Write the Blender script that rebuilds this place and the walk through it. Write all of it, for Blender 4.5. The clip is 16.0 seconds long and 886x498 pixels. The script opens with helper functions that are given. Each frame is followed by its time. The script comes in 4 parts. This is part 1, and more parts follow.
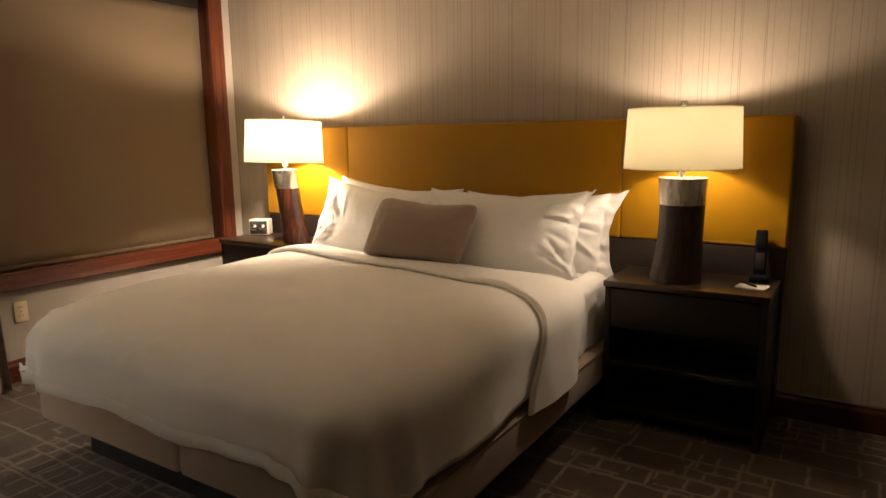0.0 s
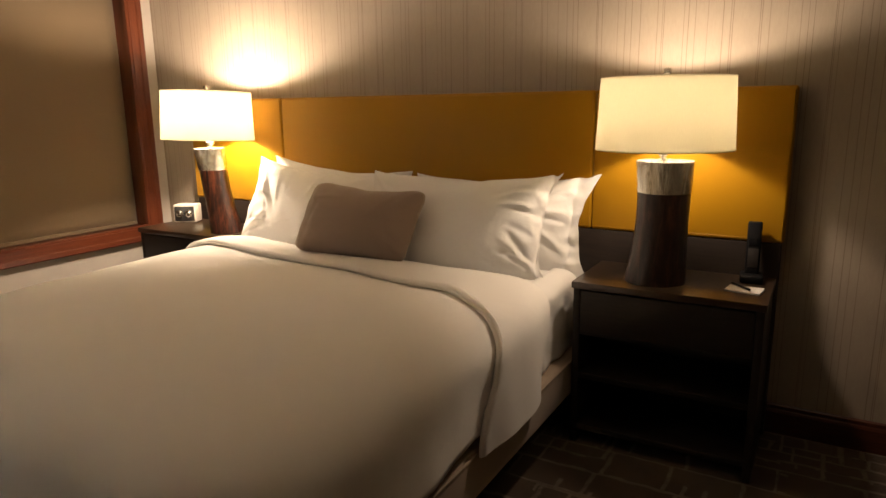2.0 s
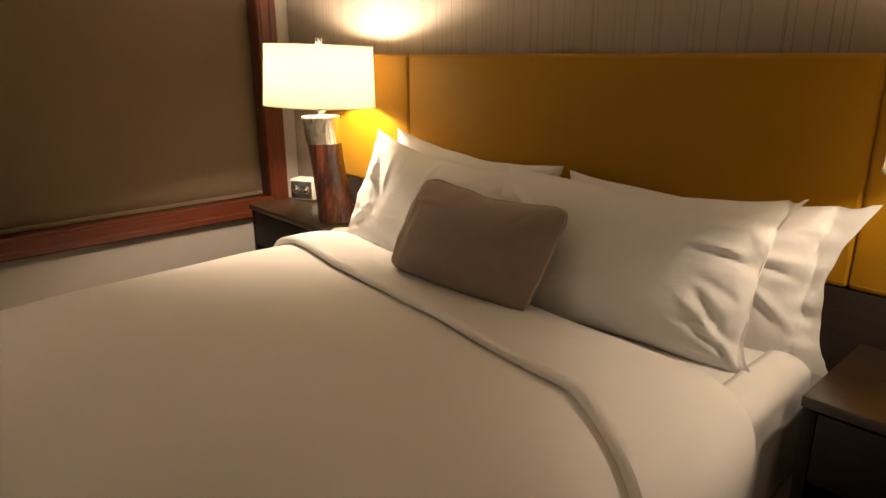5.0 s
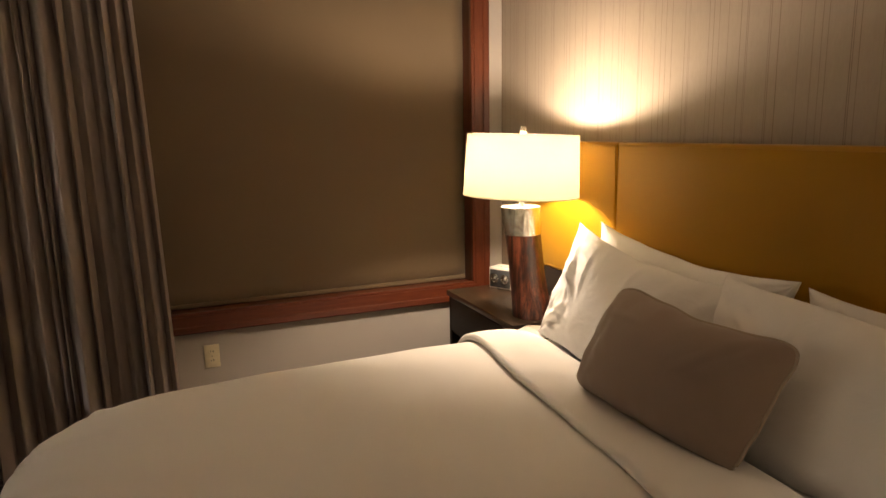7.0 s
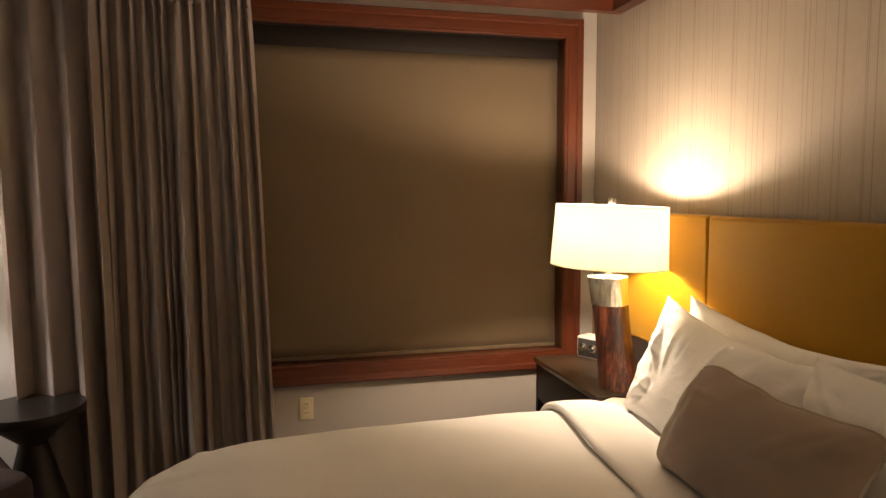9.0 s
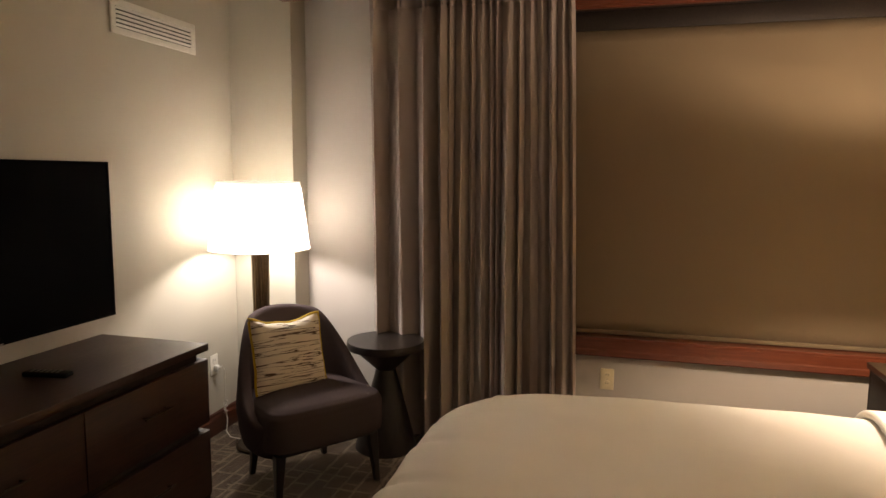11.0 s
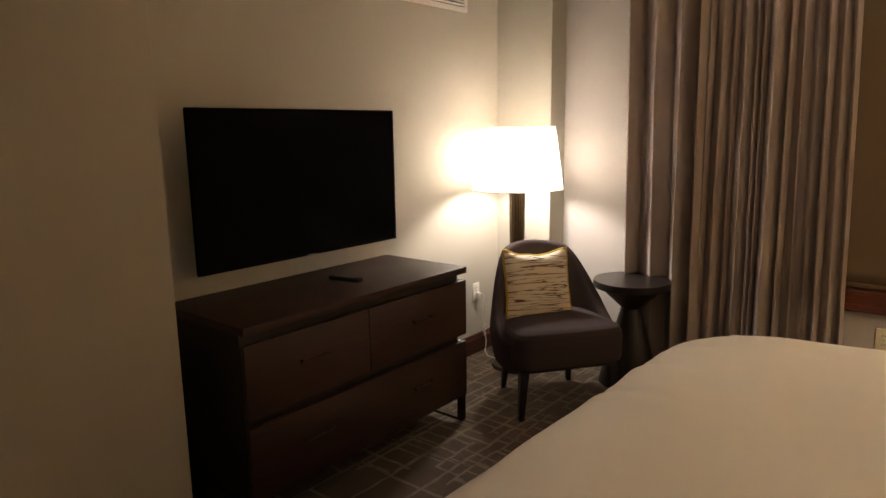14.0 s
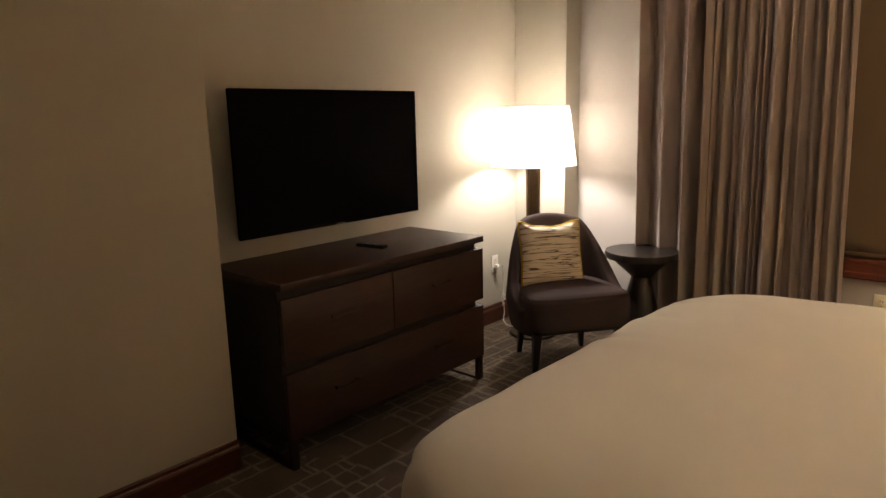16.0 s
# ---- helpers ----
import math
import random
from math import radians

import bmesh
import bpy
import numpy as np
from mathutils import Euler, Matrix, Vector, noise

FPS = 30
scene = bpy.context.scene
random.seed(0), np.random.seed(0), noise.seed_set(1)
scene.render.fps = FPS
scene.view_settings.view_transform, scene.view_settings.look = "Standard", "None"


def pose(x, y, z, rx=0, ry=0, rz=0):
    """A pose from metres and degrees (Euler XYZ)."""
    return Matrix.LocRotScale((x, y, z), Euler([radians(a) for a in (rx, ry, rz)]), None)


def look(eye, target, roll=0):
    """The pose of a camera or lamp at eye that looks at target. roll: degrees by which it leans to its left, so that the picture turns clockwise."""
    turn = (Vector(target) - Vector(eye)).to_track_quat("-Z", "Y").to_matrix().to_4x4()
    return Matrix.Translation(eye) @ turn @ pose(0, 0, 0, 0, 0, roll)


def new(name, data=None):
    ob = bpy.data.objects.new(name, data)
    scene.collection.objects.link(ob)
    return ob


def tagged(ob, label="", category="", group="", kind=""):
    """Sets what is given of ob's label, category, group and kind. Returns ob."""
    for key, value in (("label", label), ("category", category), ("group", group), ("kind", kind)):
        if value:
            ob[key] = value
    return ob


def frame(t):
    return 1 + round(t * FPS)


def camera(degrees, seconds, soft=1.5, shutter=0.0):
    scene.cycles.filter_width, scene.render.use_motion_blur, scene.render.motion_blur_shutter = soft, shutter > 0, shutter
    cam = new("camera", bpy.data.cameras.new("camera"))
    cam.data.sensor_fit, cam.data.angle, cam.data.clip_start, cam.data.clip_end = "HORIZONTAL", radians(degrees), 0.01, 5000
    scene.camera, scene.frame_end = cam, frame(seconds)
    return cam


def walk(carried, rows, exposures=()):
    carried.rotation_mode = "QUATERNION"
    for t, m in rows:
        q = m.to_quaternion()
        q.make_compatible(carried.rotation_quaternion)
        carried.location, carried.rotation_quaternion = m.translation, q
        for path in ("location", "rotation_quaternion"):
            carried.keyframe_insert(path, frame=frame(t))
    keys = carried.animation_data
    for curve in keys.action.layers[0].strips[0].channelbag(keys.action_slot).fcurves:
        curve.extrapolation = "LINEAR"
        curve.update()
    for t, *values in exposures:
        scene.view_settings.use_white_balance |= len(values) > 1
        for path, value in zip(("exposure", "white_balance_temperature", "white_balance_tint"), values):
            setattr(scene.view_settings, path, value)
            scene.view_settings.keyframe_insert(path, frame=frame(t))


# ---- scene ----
cam = camera(68.1, 16.0)
PATH = [
    (0, (0.164, 0.234, 1.375), (-0.9, 1.894, 1.039), -0.8),
    (0.5, (0.12, 0.282, 1.403), (-0.9, 1.966, 1.049), -0.9),
    (1, (0.09, 0.407, 1.384), (-0.87, 2.123, 1.018), -1.0),
    (1.5, (0.074, 0.584, 1.414), (-0.884, 2.291, 1.005), -1.1),
    (2, (0.007, 0.727, 1.391), (-0.978, 2.415, 0.968), -0.8),
    (2.5, (-0.115, 0.919, 1.373), (-1.144, 2.573, 0.92), -0.9),
    (3, (-0.155, 1.06, 1.36), (-1.216, 2.683, 0.871), -1.7),
    (3.2, (-0.168, 1.079, 1.363), (-1.241, 2.683, 0.84), -1.9),
    (5.3, (-0.429, 1.743, 1.469), (-1.924, 2.952, 0.916), -0.6),
    (5.5, (-0.449, 1.781, 1.468), (-2.001, 2.926, 0.938), -1.0),
    (6, (-0.478, 1.862, 1.493), (-2.175, 2.814, 1.033), -1.3),
    (6.5, (-0.508, 1.894, 1.508), (-2.277, 2.733, 1.1), -1.0),
    (7, (-0.521, 1.9, 1.516), (-2.338, 2.655, 1.159), -1.0),
    (7.5, (-0.54, 1.91, 1.522), (-2.39, 2.607, 1.223), -0.3),
    (8, (-0.552, 1.924, 1.533), (-2.429, 2.569, 1.287), 0.2),
    (8.5, (-0.516, 1.914, 1.536), (-2.419, 2.496, 1.343), 0.3),
    (9, (-0.421, 1.928, 1.544), (-2.357, 2.402, 1.378), -0.2),
    (9.5, (-0.361, 1.96, 1.552), (-2.331, 2.256, 1.371), 0.2),
    (10, (-0.348, 2.048, 1.538), (-2.338, 1.968, 1.355), 1.0),
    (10.2, (-0.335, 2.087, 1.541), (-2.316, 1.881, 1.358), 0.7),
    (12.3, (-0.113, 2.097, 1.526), (-1.883, 1.222, 1.206), -0.3),
    (12.5, (-0.133, 2.131, 1.514), (-1.866, 1.186, 1.193), -0.6),
    (12.7, (-0.159, 2.171, 1.514), (-1.853, 1.162, 1.18), 0.0),
    (13, (-0.16, 2.224, 1.514), (-1.806, 1.141, 1.172), -0.2),
    (13.5, (-0.138, 2.274, 1.49), (-1.693, 1.067, 1.135), -0.5),
    (14, (-0.083, 2.329, 1.489), (-1.601, 1.078, 1.127), -0.9),
    (14.5, (0.026, 2.377, 1.477), (-1.482, 1.112, 1.118), -1.0),
    (15, (0.089, 2.436, 1.496), (-1.407, 1.165, 1.118), -0.9),
    (15.5, (0.12, 2.474, 1.472), (-1.373, 1.198, 1.098), -1.1),
    (16, (0.095, 2.535, 1.446), (-1.363, 1.225, 1.048), -1.4),
]
EXPOSURES = [(0.0, 0.05), (3.0, -0.03), (5.5, -0.36), (6.5, -0.38), (9.0, -0.20), (9.5, -0.06), (10.0, 0.10), (12.5, 0.12), (14.0, 0.32), (15.0, 0.40), (16.0, 0.43)]
walk(cam, [(t, look(eye, target, roll)) for t, eye, target, roll in PATH], EXPOSURES)

LAMP_WARM = (1.0, 0.778, 0.585)
LAMP_SOFT = (1.0, 0.91, 0.85)
LEFT_WATTS, RIGHT_WATTS, FLOOR_WATTS = 65.0, 20.0, 37.0

# ---- world ----
world = bpy.data.worlds.new("night")
scene.world = world
world.use_nodes = True
world.node_tree.nodes["Background"].inputs[0].default_value = (0.010, 0.012, 0.018, 1)
world.node_tree.nodes["Background"].inputs[1].default_value = 0.05

# ---- materials ----


def material(name, rough=0.6, metal=0.0, spec=0.5):
    m = bpy.data.materials.new(name)
    m.use_nodes = True
    b = m.node_tree.nodes["Principled BSDF"]
    b.inputs["Roughness"].default_value = rough
    b.inputs["Metallic"].default_value = metal
    b.inputs["Specular IOR Level"].default_value = spec
    return m, m.node_tree, b


def node(tree, kind, **values):
    n = tree.nodes.new(kind)
    for key, value in values.items():
        n.inputs[key.replace("_", " ")].default_value = value
    return n


def place(tree, scale=(1, 1, 1), rot=(0, 0, 0), world_space=False):
    """Coordinates in metres, in the object's or the room's own axes."""
    if world_space:
        src = tree.nodes.new("ShaderNodeNewGeometry").outputs["Position"]
    else:
        src = tree.nodes.new("ShaderNodeTexCoord").outputs["Object"]
    mp = tree.nodes.new("ShaderNodeMapping")
    mp.inputs["Scale"].default_value = scale
    mp.inputs["Rotation"].default_value = rot
    tree.links.new(src, mp.inputs["Vector"])
    return mp.outputs["Vector"]


def ramp(tree, fac, stops):
    r = tree.nodes.new("ShaderNodeValToRGB")
    while len(r.color_ramp.elements) < len(stops):
        r.color_ramp.elements.new(0.5)
    for e, (p, c) in zip(r.color_ramp.elements, stops):
        e.position, e.color = p, (*c, 1)
    tree.links.new(fac, r.inputs["Fac"])
    return r.outputs["Color"]


def noise_of(tree, vec, scale, detail=4.0, rough=0.6, distort=0.0):
    n = node(tree, "ShaderNodeTexNoise", Scale=scale, Detail=detail, Roughness=rough, Distortion=distort)
    tree.links.new(vec, n.inputs["Vector"])
    return n.outputs["Fac"]


def mixed(tree, fac, a, b, blend="MIX"):
    m = tree.nodes.new("ShaderNodeMix")
    m.data_type, m.blend_type = "RGBA", blend
    for v, i in ((fac, 0), (a, 6), (b, 7)):
        if isinstance(v, bpy.types.NodeSocket):
            tree.links.new(v, m.inputs[i])
        else:
            m.inputs[i].default_value = v if i == 0 else (*v, 1)
    return m.outputs[2]


def maths(tree, op, a, b=0.0):
    m = tree.nodes.new("ShaderNodeMath")
    m.operation = op
    for v, i in ((a, 0), (b, 1)):
        if isinstance(v, bpy.types.NodeSocket):
            tree.links.new(v, m.inputs[i])
        else:
            m.inputs[i].default_value = v
    return m.outputs[0]


def bump(tree, bsdf, height, strength=0.2, distance=0.002):
    b = node(tree, "ShaderNodeBump", Strength=strength, Distance=distance)
    tree.links.new(height, b.inputs["Height"])
    tree.links.new(b.outputs["Normal"], bsdf.inputs["Normal"])


def painted(name, colour, rough=0.75, vary=0.06, grain=260.0, strength=0.12):
    """Wall paint or vinyl with faint mottling and orange-peel."""
    m, t, b = material(name, rough, spec=0.25)
    v = place(t, world_space=True)
    big = noise_of(t, v, 1.3, 3)
    c = mixed(t, big, [k * (1 - vary) for k in colour], [min(1, k * (1 + vary)) for k in colour])
    fine = noise_of(t, v, grain, 2)
    c = mixed(t, maths(t, "MULTIPLY", fine, 0.10), c, [k * 0.7 for k in colour])
    t.links.new(c, b.inputs["Base Color"])
    bump(t, b, fine, strength, 0.001)
    return m


def wooden(name, dark, light, rough=0.4, scale=(3, 3, 30), coat=0.0, stretch=6.0):
    """Stained wood; the grain runs along the axis with the lowest scale."""
    m, t, b = material(name, rough)
    v = place(t, scale)
    n1 = noise_of(t, v, stretch, 6, 0.65, 0.6)
    n2 = noise_of(t, v, stretch * 6, 3, 0.5)
    f = maths(t, "ADD", maths(t, "MULTIPLY", n1, 0.75), maths(t, "MULTIPLY", n2, 0.25))
    c = ramp(t, f, [(0.34, dark), (0.52, [(p + q) / 2 for p, q in zip(dark, light)]), (0.68, light)])
    t.links.new(c, b.inputs["Base Color"])
    b.inputs["Coat Weight"].default_value = coat
    b.inputs["Coat Roughness"].default_value = 0.18
    r = maths(t, "ADD", maths(t, "MULTIPLY", n2, 0.18), rough - 0.08)
    t.links.new(r, b.inputs["Roughness"])
    bump(t, b, f, 0.12, 0.001)
    return m


def cloth(name, colour, weave=700.0, rough=0.9, wrinkle=0.35, vary=0.05, sheen=0.15, size=5.0):
    m, t, b = material(name, rough, spec=0.2)
    v = place(t)
    big = noise_of(t, v, 2.6, 3)
    fine = noise_of(t, v, weave, 2)
    c = mixed(t, big, [k * (1 - vary) for k in colour], colour)
    c = mixed(t, maths(t, "MULTIPLY", fine, 0.22), c, [k * 0.72 for k in colour])
    t.links.new(c, b.inputs["Base Color"])
    b.inputs["Sheen Weight"].default_value = sheen
    soft = noise_of(t, v, size, 4, 0.5, 0.8)
    h = maths(t, "ADD", maths(t, "MULTIPLY", soft, 1.0), maths(t, "MULTIPLY", fine, 0.03))
    bump(t, b, h, wrinkle, 0.02)
    return m


def plain(name, colour, rough=0.5, metal=0.0, vary=0.15, scale=40.0, spec=0.5):
    m, t, b = material(name, rough, metal, spec)
    n = noise_of(t, place(t), scale, 3)
    t.links.new(mixed(t, n, [k * (1 - vary) for k in colour], [min(1, k * (1 + vary)) for k in colour]), b.inputs["Base Color"])
    t.links.new(maths(t, "ADD", maths(t, "MULTIPLY", n, 0.14), rough - 0.07), b.inputs["Roughness"])
    return m


def carpet_material():
    m, t, b = material("patterned_carpet", 0.97, spec=0.1)
    v = place(t, world_space=True)
    wob = t.nodes.new("ShaderNodeTexNoise")
    wob.inputs["Scale"].default_value = 16.0
    t.links.new(v, wob.inputs["Vector"])
    off = t.nodes.new("ShaderNodeVectorMath")
    off.operation = "MULTIPLY_ADD"
    t.links.new(wob.outputs["Color"], off.inputs[0])
    off.inputs[1].default_value = (0.022, 0.022, 0)
    sx = t.nodes.new("ShaderNodeSeparateXYZ")
    t.links.new(v, sx.inputs[0])
    cx = t.nodes.new("ShaderNodeCombineXYZ")
    for k in (0, 1):
        jump = node(t, "ShaderNodeTexNoise", Scale=4.3 + k, Detail=1.0)
        jump.noise_dimensions = "1D"
        t.links.new(sx.outputs[k], jump.inputs["W"])
        t.links.new(maths(t, "ADD", sx.outputs[k], maths(t, "MULTIPLY", jump.outputs[0], 0.09)), cx.inputs[k])
    t.links.new(cx.outputs[0], off.inputs[2])
    lines = []
    for w, h, shift, sq in ((0.30, 0.170, 0.41, 0.8), (0.150, 0.085, 0.36, 0.8), (0.115, 0.125, 0.47, 0.7)):
        k = node(t, "ShaderNodeTexBrick", Scale=1.0, Mortar_Size=0.0105, Mortar_Smooth=0.7, Brick_Width=w, Row_Height=h)
        k.offset, k.squash, k.squash_frequency, k.offset_frequency = shift, sq, 3, 2
        t.links.new(off.outputs[0], k.inputs["Vector"])
        lines.append(k.outputs["Fac"])
    cell = node(t, "ShaderNodeTexVoronoi", Scale=3.4)
    cell.distance = "CHEBYCHEV"
    t.links.new(off.outputs[0], cell.inputs["Vector"])
    shade = t.nodes.new("ShaderNodeSeparateColor")
    t.links.new(cell.outputs["Color"], shade.inputs[0])
    small = mixed(t, maths(t, "GREATER_THAN", shade.outputs[0], 0.5), lines[1], lines[2])
    small = maths(t, "MULTIPLY", small, maths(t, "GREATER_THAN", shade.outputs[1], 0.30))
    line = maths(t, "MAXIMUM", lines[0], small)
    worn = noise_of(t, v, 11.0, 3)
    amount = maths(t, "MULTIPLY", line, ramp(t, worn, [(0.34, (0.45,) * 3), (0.58, (1, 1, 1))]))
    fibre = noise_of(t, v, 420.0, 2)
    patch = noise_of(t, v, 5.5, 4)
    base = ramp(t, patch, [(0.35, (0.062, 0.040, 0.025)), (0.65, (0.115, 0.078, 0.048))])
    c = mixed(t, amount, base, (0.26, 0.205, 0.146))
    c = mixed(t, maths(t, "MULTIPLY", fibre, 0.55), c, (0.02, 0.014, 0.01))
    t.links.new(c, b.inputs["Base Color"])
    b.inputs["Sheen Weight"].default_value = 0.2
    bump(t, b, maths(t, "ADD", maths(t, "MULTIPLY", amount, 0.3), fibre), 0.6, 0.004)
    return m


def wallpaper_material():
    """Beige paper with thin dark double pinstripes that fade in and out."""
    m, t, b = material("striped_wallpaper", 0.62, spec=0.3)
    v = place(t, world_space=True)
    sep = t.nodes.new("ShaderNodeSeparateXYZ")
    t.links.new(v, sep.inputs[0])
    x = sep.outputs[0]
    drift = node(t, "ShaderNodeTexNoise", Scale=2.2, Detail=2.0)
    drift.noise_dimensions = "1D"
    t.links.new(x, drift.inputs["W"])
    wav = node(t, "ShaderNodeTexNoise", Scale=3.0, Detail=2.0)
    t.links.new(v, wav.inputs["Vector"])
    xs = maths(t, "ADD", x, maths(t, "ADD", maths(t, "MULTIPLY", drift.outputs["Fac"], 0.10), maths(t, "MULTIPLY", wav.outputs["Fac"], 0.004)))
    total = None
    for period, at, half in ((0.130, 0.30, 0.017), (0.130, 0.50, 0.014), (0.091, 0.5, 0.020)):
        f = maths(t, "FRACT", maths(t, "DIVIDE", xs, period))
        near = maths(t, "SUBTRACT", 1.0, maths(t, "DIVIDE", maths(t, "ABSOLUTE", maths(t, "SUBTRACT", f, at)), half))
        near = maths(t, "MINIMUM", maths(t, "MAXIMUM", near, 0.0), 1.0)
        if period < 0.09:
            near = maths(t, "MULTIPLY", near, 0.30)
        total = near if total is None else maths(t, "MAXIMUM", total, near)
    mp = place(t, (30, 30, 6.0), world_space=True)
    streak = noise_of(t, mp, 5.0, 5, 0.7)
    fade = ramp(t, noise_of(t, place(t, (5, 5, 0.7), world_space=True), 2.0, 2), [(0.30, (0.45,) * 3), (0.60, (1, 1, 1))])
    paper = ramp(t, streak, [(0.3, (0.400, 0.335, 0.262)), (0.7, (0.440, 0.372, 0.295))])
    c = mixed(t, maths(t, "MULTIPLY", maths(t, "MULTIPLY", total, fade), 0.80), paper, (0.15, 0.10, 0.068))
    t.links.new(c, b.inputs["Base Color"])
    bump(t, b, maths(t, "ADD", maths(t, "MULTIPLY", total, -0.6), streak), 0.10, 0.001)
    return m


def shade_material(name, colour, through_part=0.72):
    """Linen that lets lamplight through."""
    m, t, b = material(name, 0.9, spec=0.1)
    v = place(t)
    n = noise_of(t, place(t, (400, 400, 60)), 1.0, 2)
    c = mixed(t, n, [k * 0.90 for k in colour], colour)
    t.links.new(c, b.inputs["Base Color"])
    tr = t.nodes.new("ShaderNodeBsdfTranslucent")
    t.links.new(c, tr.inputs["Color"])
    mx = t.nodes.new("ShaderNodeMixShader")
    mx.inputs[0].default_value = through_part
    t.links.new(b.outputs[0], mx.inputs[1])
    t.links.new(tr.outputs[0], mx.inputs[2])
    t.links.new(mx.outputs[0], t.nodes["Material Output"].inputs["Surface"])
    return m


def log_material(name, deep, middle, bright):
    m, t, b = material(name, 0.38)
    v = place(t, (9, 9, 1.6))
    n1 = noise_of(t, v, 3.0, 6, 0.7, 1.2)
    n2 = noise_of(t, place(t, (60, 60, 9)), 1.0, 4, 0.6)
    f = maths(t, "ADD", maths(t, "MULTIPLY", n1, 0.6), maths(t, "MULTIPLY", n2, 0.4))
    c = ramp(t, f, [(0.38, deep), (0.50, middle), (0.64, bright)])
    t.links.new(c, b.inputs["Base Color"])
    b.inputs["Coat Weight"].default_value = 0.2
    b.inputs["Coat Roughness"].default_value = 0.15
    bump(t, b, f, 0.5, 0.006)
    return m


def leaf_material():
    m, t, b = material("silver_leaf", 0.24, 0.95)
    f = noise_of(t, place(t, (14, 14, 3.2)), 2.0, 5, 0.6, 0.8)
    t.links.new(ramp(t, f, [(0.30, (0.22, 0.19, 0.14)), (0.40, (0.66, 0.62, 0.52)), (0.7, (0.86, 0.83, 0.75))]), b.inputs["Base Color"])
    bump(t, b, f, 0.7, 0.012)
    return m


def streak_material():
    """Ivory cushion cloth with broken dark brush strokes across it."""
    m, t, b = material("brushstroke_cloth", 0.9, spec=0.15)
    v = place(t, (1.5, 1.5, 34))
    n = noise_of(t, v, 1.6, 3, 0.55, 0.45)
    fine = noise_of(t, place(t), 500.0, 2)
    f = maths(t, "ADD", n, maths(t, "MULTIPLY", fine, 0.04))
    c = ramp(t, f, [(0.452, (0.74, 0.66, 0.52)), (0.466, (0.10, 0.065, 0.040)), (0.496, (0.13, 0.088, 0.056)), (0.512, (0.74, 0.66, 0.52))])
    t.links.new(c, b.inputs["Base Color"])
    bump(t, b, fine, 0.3, 0.002)
    return m


CARPET = carpet_material()
WALLPAPER = wallpaper_material()
CREAM_WALL = painted("cream_wall", (0.468, 0.430, 0.350))
# for the unseen walls only; kept dark so that they bounce less light
UNSEEN_WALL = painted("unseen_wall", (0.27, 0.235, 0.195))
PALE_WALL = painted("pale_wall", (0.51, 0.465, 0.415))
CEILING = painted("ceiling_paint", (0.64, 0.585, 0.51))
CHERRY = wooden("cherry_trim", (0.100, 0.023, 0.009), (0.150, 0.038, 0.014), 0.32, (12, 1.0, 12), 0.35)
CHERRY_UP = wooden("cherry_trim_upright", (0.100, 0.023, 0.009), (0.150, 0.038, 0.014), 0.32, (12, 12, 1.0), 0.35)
# same cherry for runs along x, with their dimmer light darkened into the colour
CHERRY_X_SHADED = wooden("cherry_trim_long_shaded", (0.044, 0.011, 0.005), (0.10, 0.026, 0.010), 0.36, (1.0, 12, 12), 0.3)
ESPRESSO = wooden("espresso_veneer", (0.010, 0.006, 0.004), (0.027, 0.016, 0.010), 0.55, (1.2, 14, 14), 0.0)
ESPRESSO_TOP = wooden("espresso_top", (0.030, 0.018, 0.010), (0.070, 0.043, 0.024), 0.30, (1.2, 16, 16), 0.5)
WALNUT = wooden("walnut_veneer", (0.0215, 0.0072, 0.0038), (0.0510, 0.0178, 0.0085), 0.52, (1.0, 14, 14), 0.0)
BLACK_WOOD = wooden("black_stained_wood", (0.007, 0.005, 0.0045), (0.020, 0.014, 0.011), 0.42, (10, 10, 1.2), 0.1)
DARK_VOID = plain("dark_recess", (0.018, 0.013, 0.010), 0.6)
SHEET = cloth("white_cotton", (0.86, 0.84, 0.80), 900, 0.85, 0.30, 0.04, 0.1, 6.0)
DUVET = cloth("white_duvet", (0.86, 0.83, 0.78), 800, 0.88, 0.22, 0.04, 0.1, 3.0)
PILLOW = cloth("pillow_cotton", (0.88, 0.86, 0.83), 900, 0.85, 0.30, 0.03, 0.1, 9.0)
TAUPE = cloth("taupe_cushion", (0.335, 0.250, 0.198), 600, 0.92, 0.12, 0.06, 0.25, 5.0)
TAUPE_PIPE = cloth("taupe_piping", (0.46, 0.38, 0.30), 600, 0.9, 0.1)
BASE_CLOTH = cloth("oatmeal_upholstery", (0.40, 0.305, 0.225), 500, 0.92, 0.10, 0.08, 0.15)
MUSTARD = cloth("mustard_vinyl", (0.405, 0.200, 0.004), 300, 0.48, 0.06, 0.06, 0.05, 4.0)
CHARCOAL = cloth("charcoal_upholstery", (0.0760, 0.0570, 0.0560), 450, 1.0, 0.06, 0.10, 0.0)
CHARCOAL.node_tree.nodes["Principled BSDF"].inputs["Specular IOR Level"].default_value = 0.03
CURTAIN = cloth("taupe_curtain", (0.340, 0.276, 0.245), 500, 0.95, 0.05, 0.10, 0.1)
BLIND = cloth("shade_fabric", (0.196, 0.143, 0.087), 900, 0.80, 0.05, 0.04, 0.1, 2.0)
STROKES = streak_material()
YELLOW_PIPE = cloth("yellow_trim", (0.55, 0.38, 0.03), 500, 0.9, 0.1)
LOG = log_material("red_brown_log", (0.010, 0.004, 0.003), (0.060, 0.017, 0.009), (0.24, 0.070, 0.034))
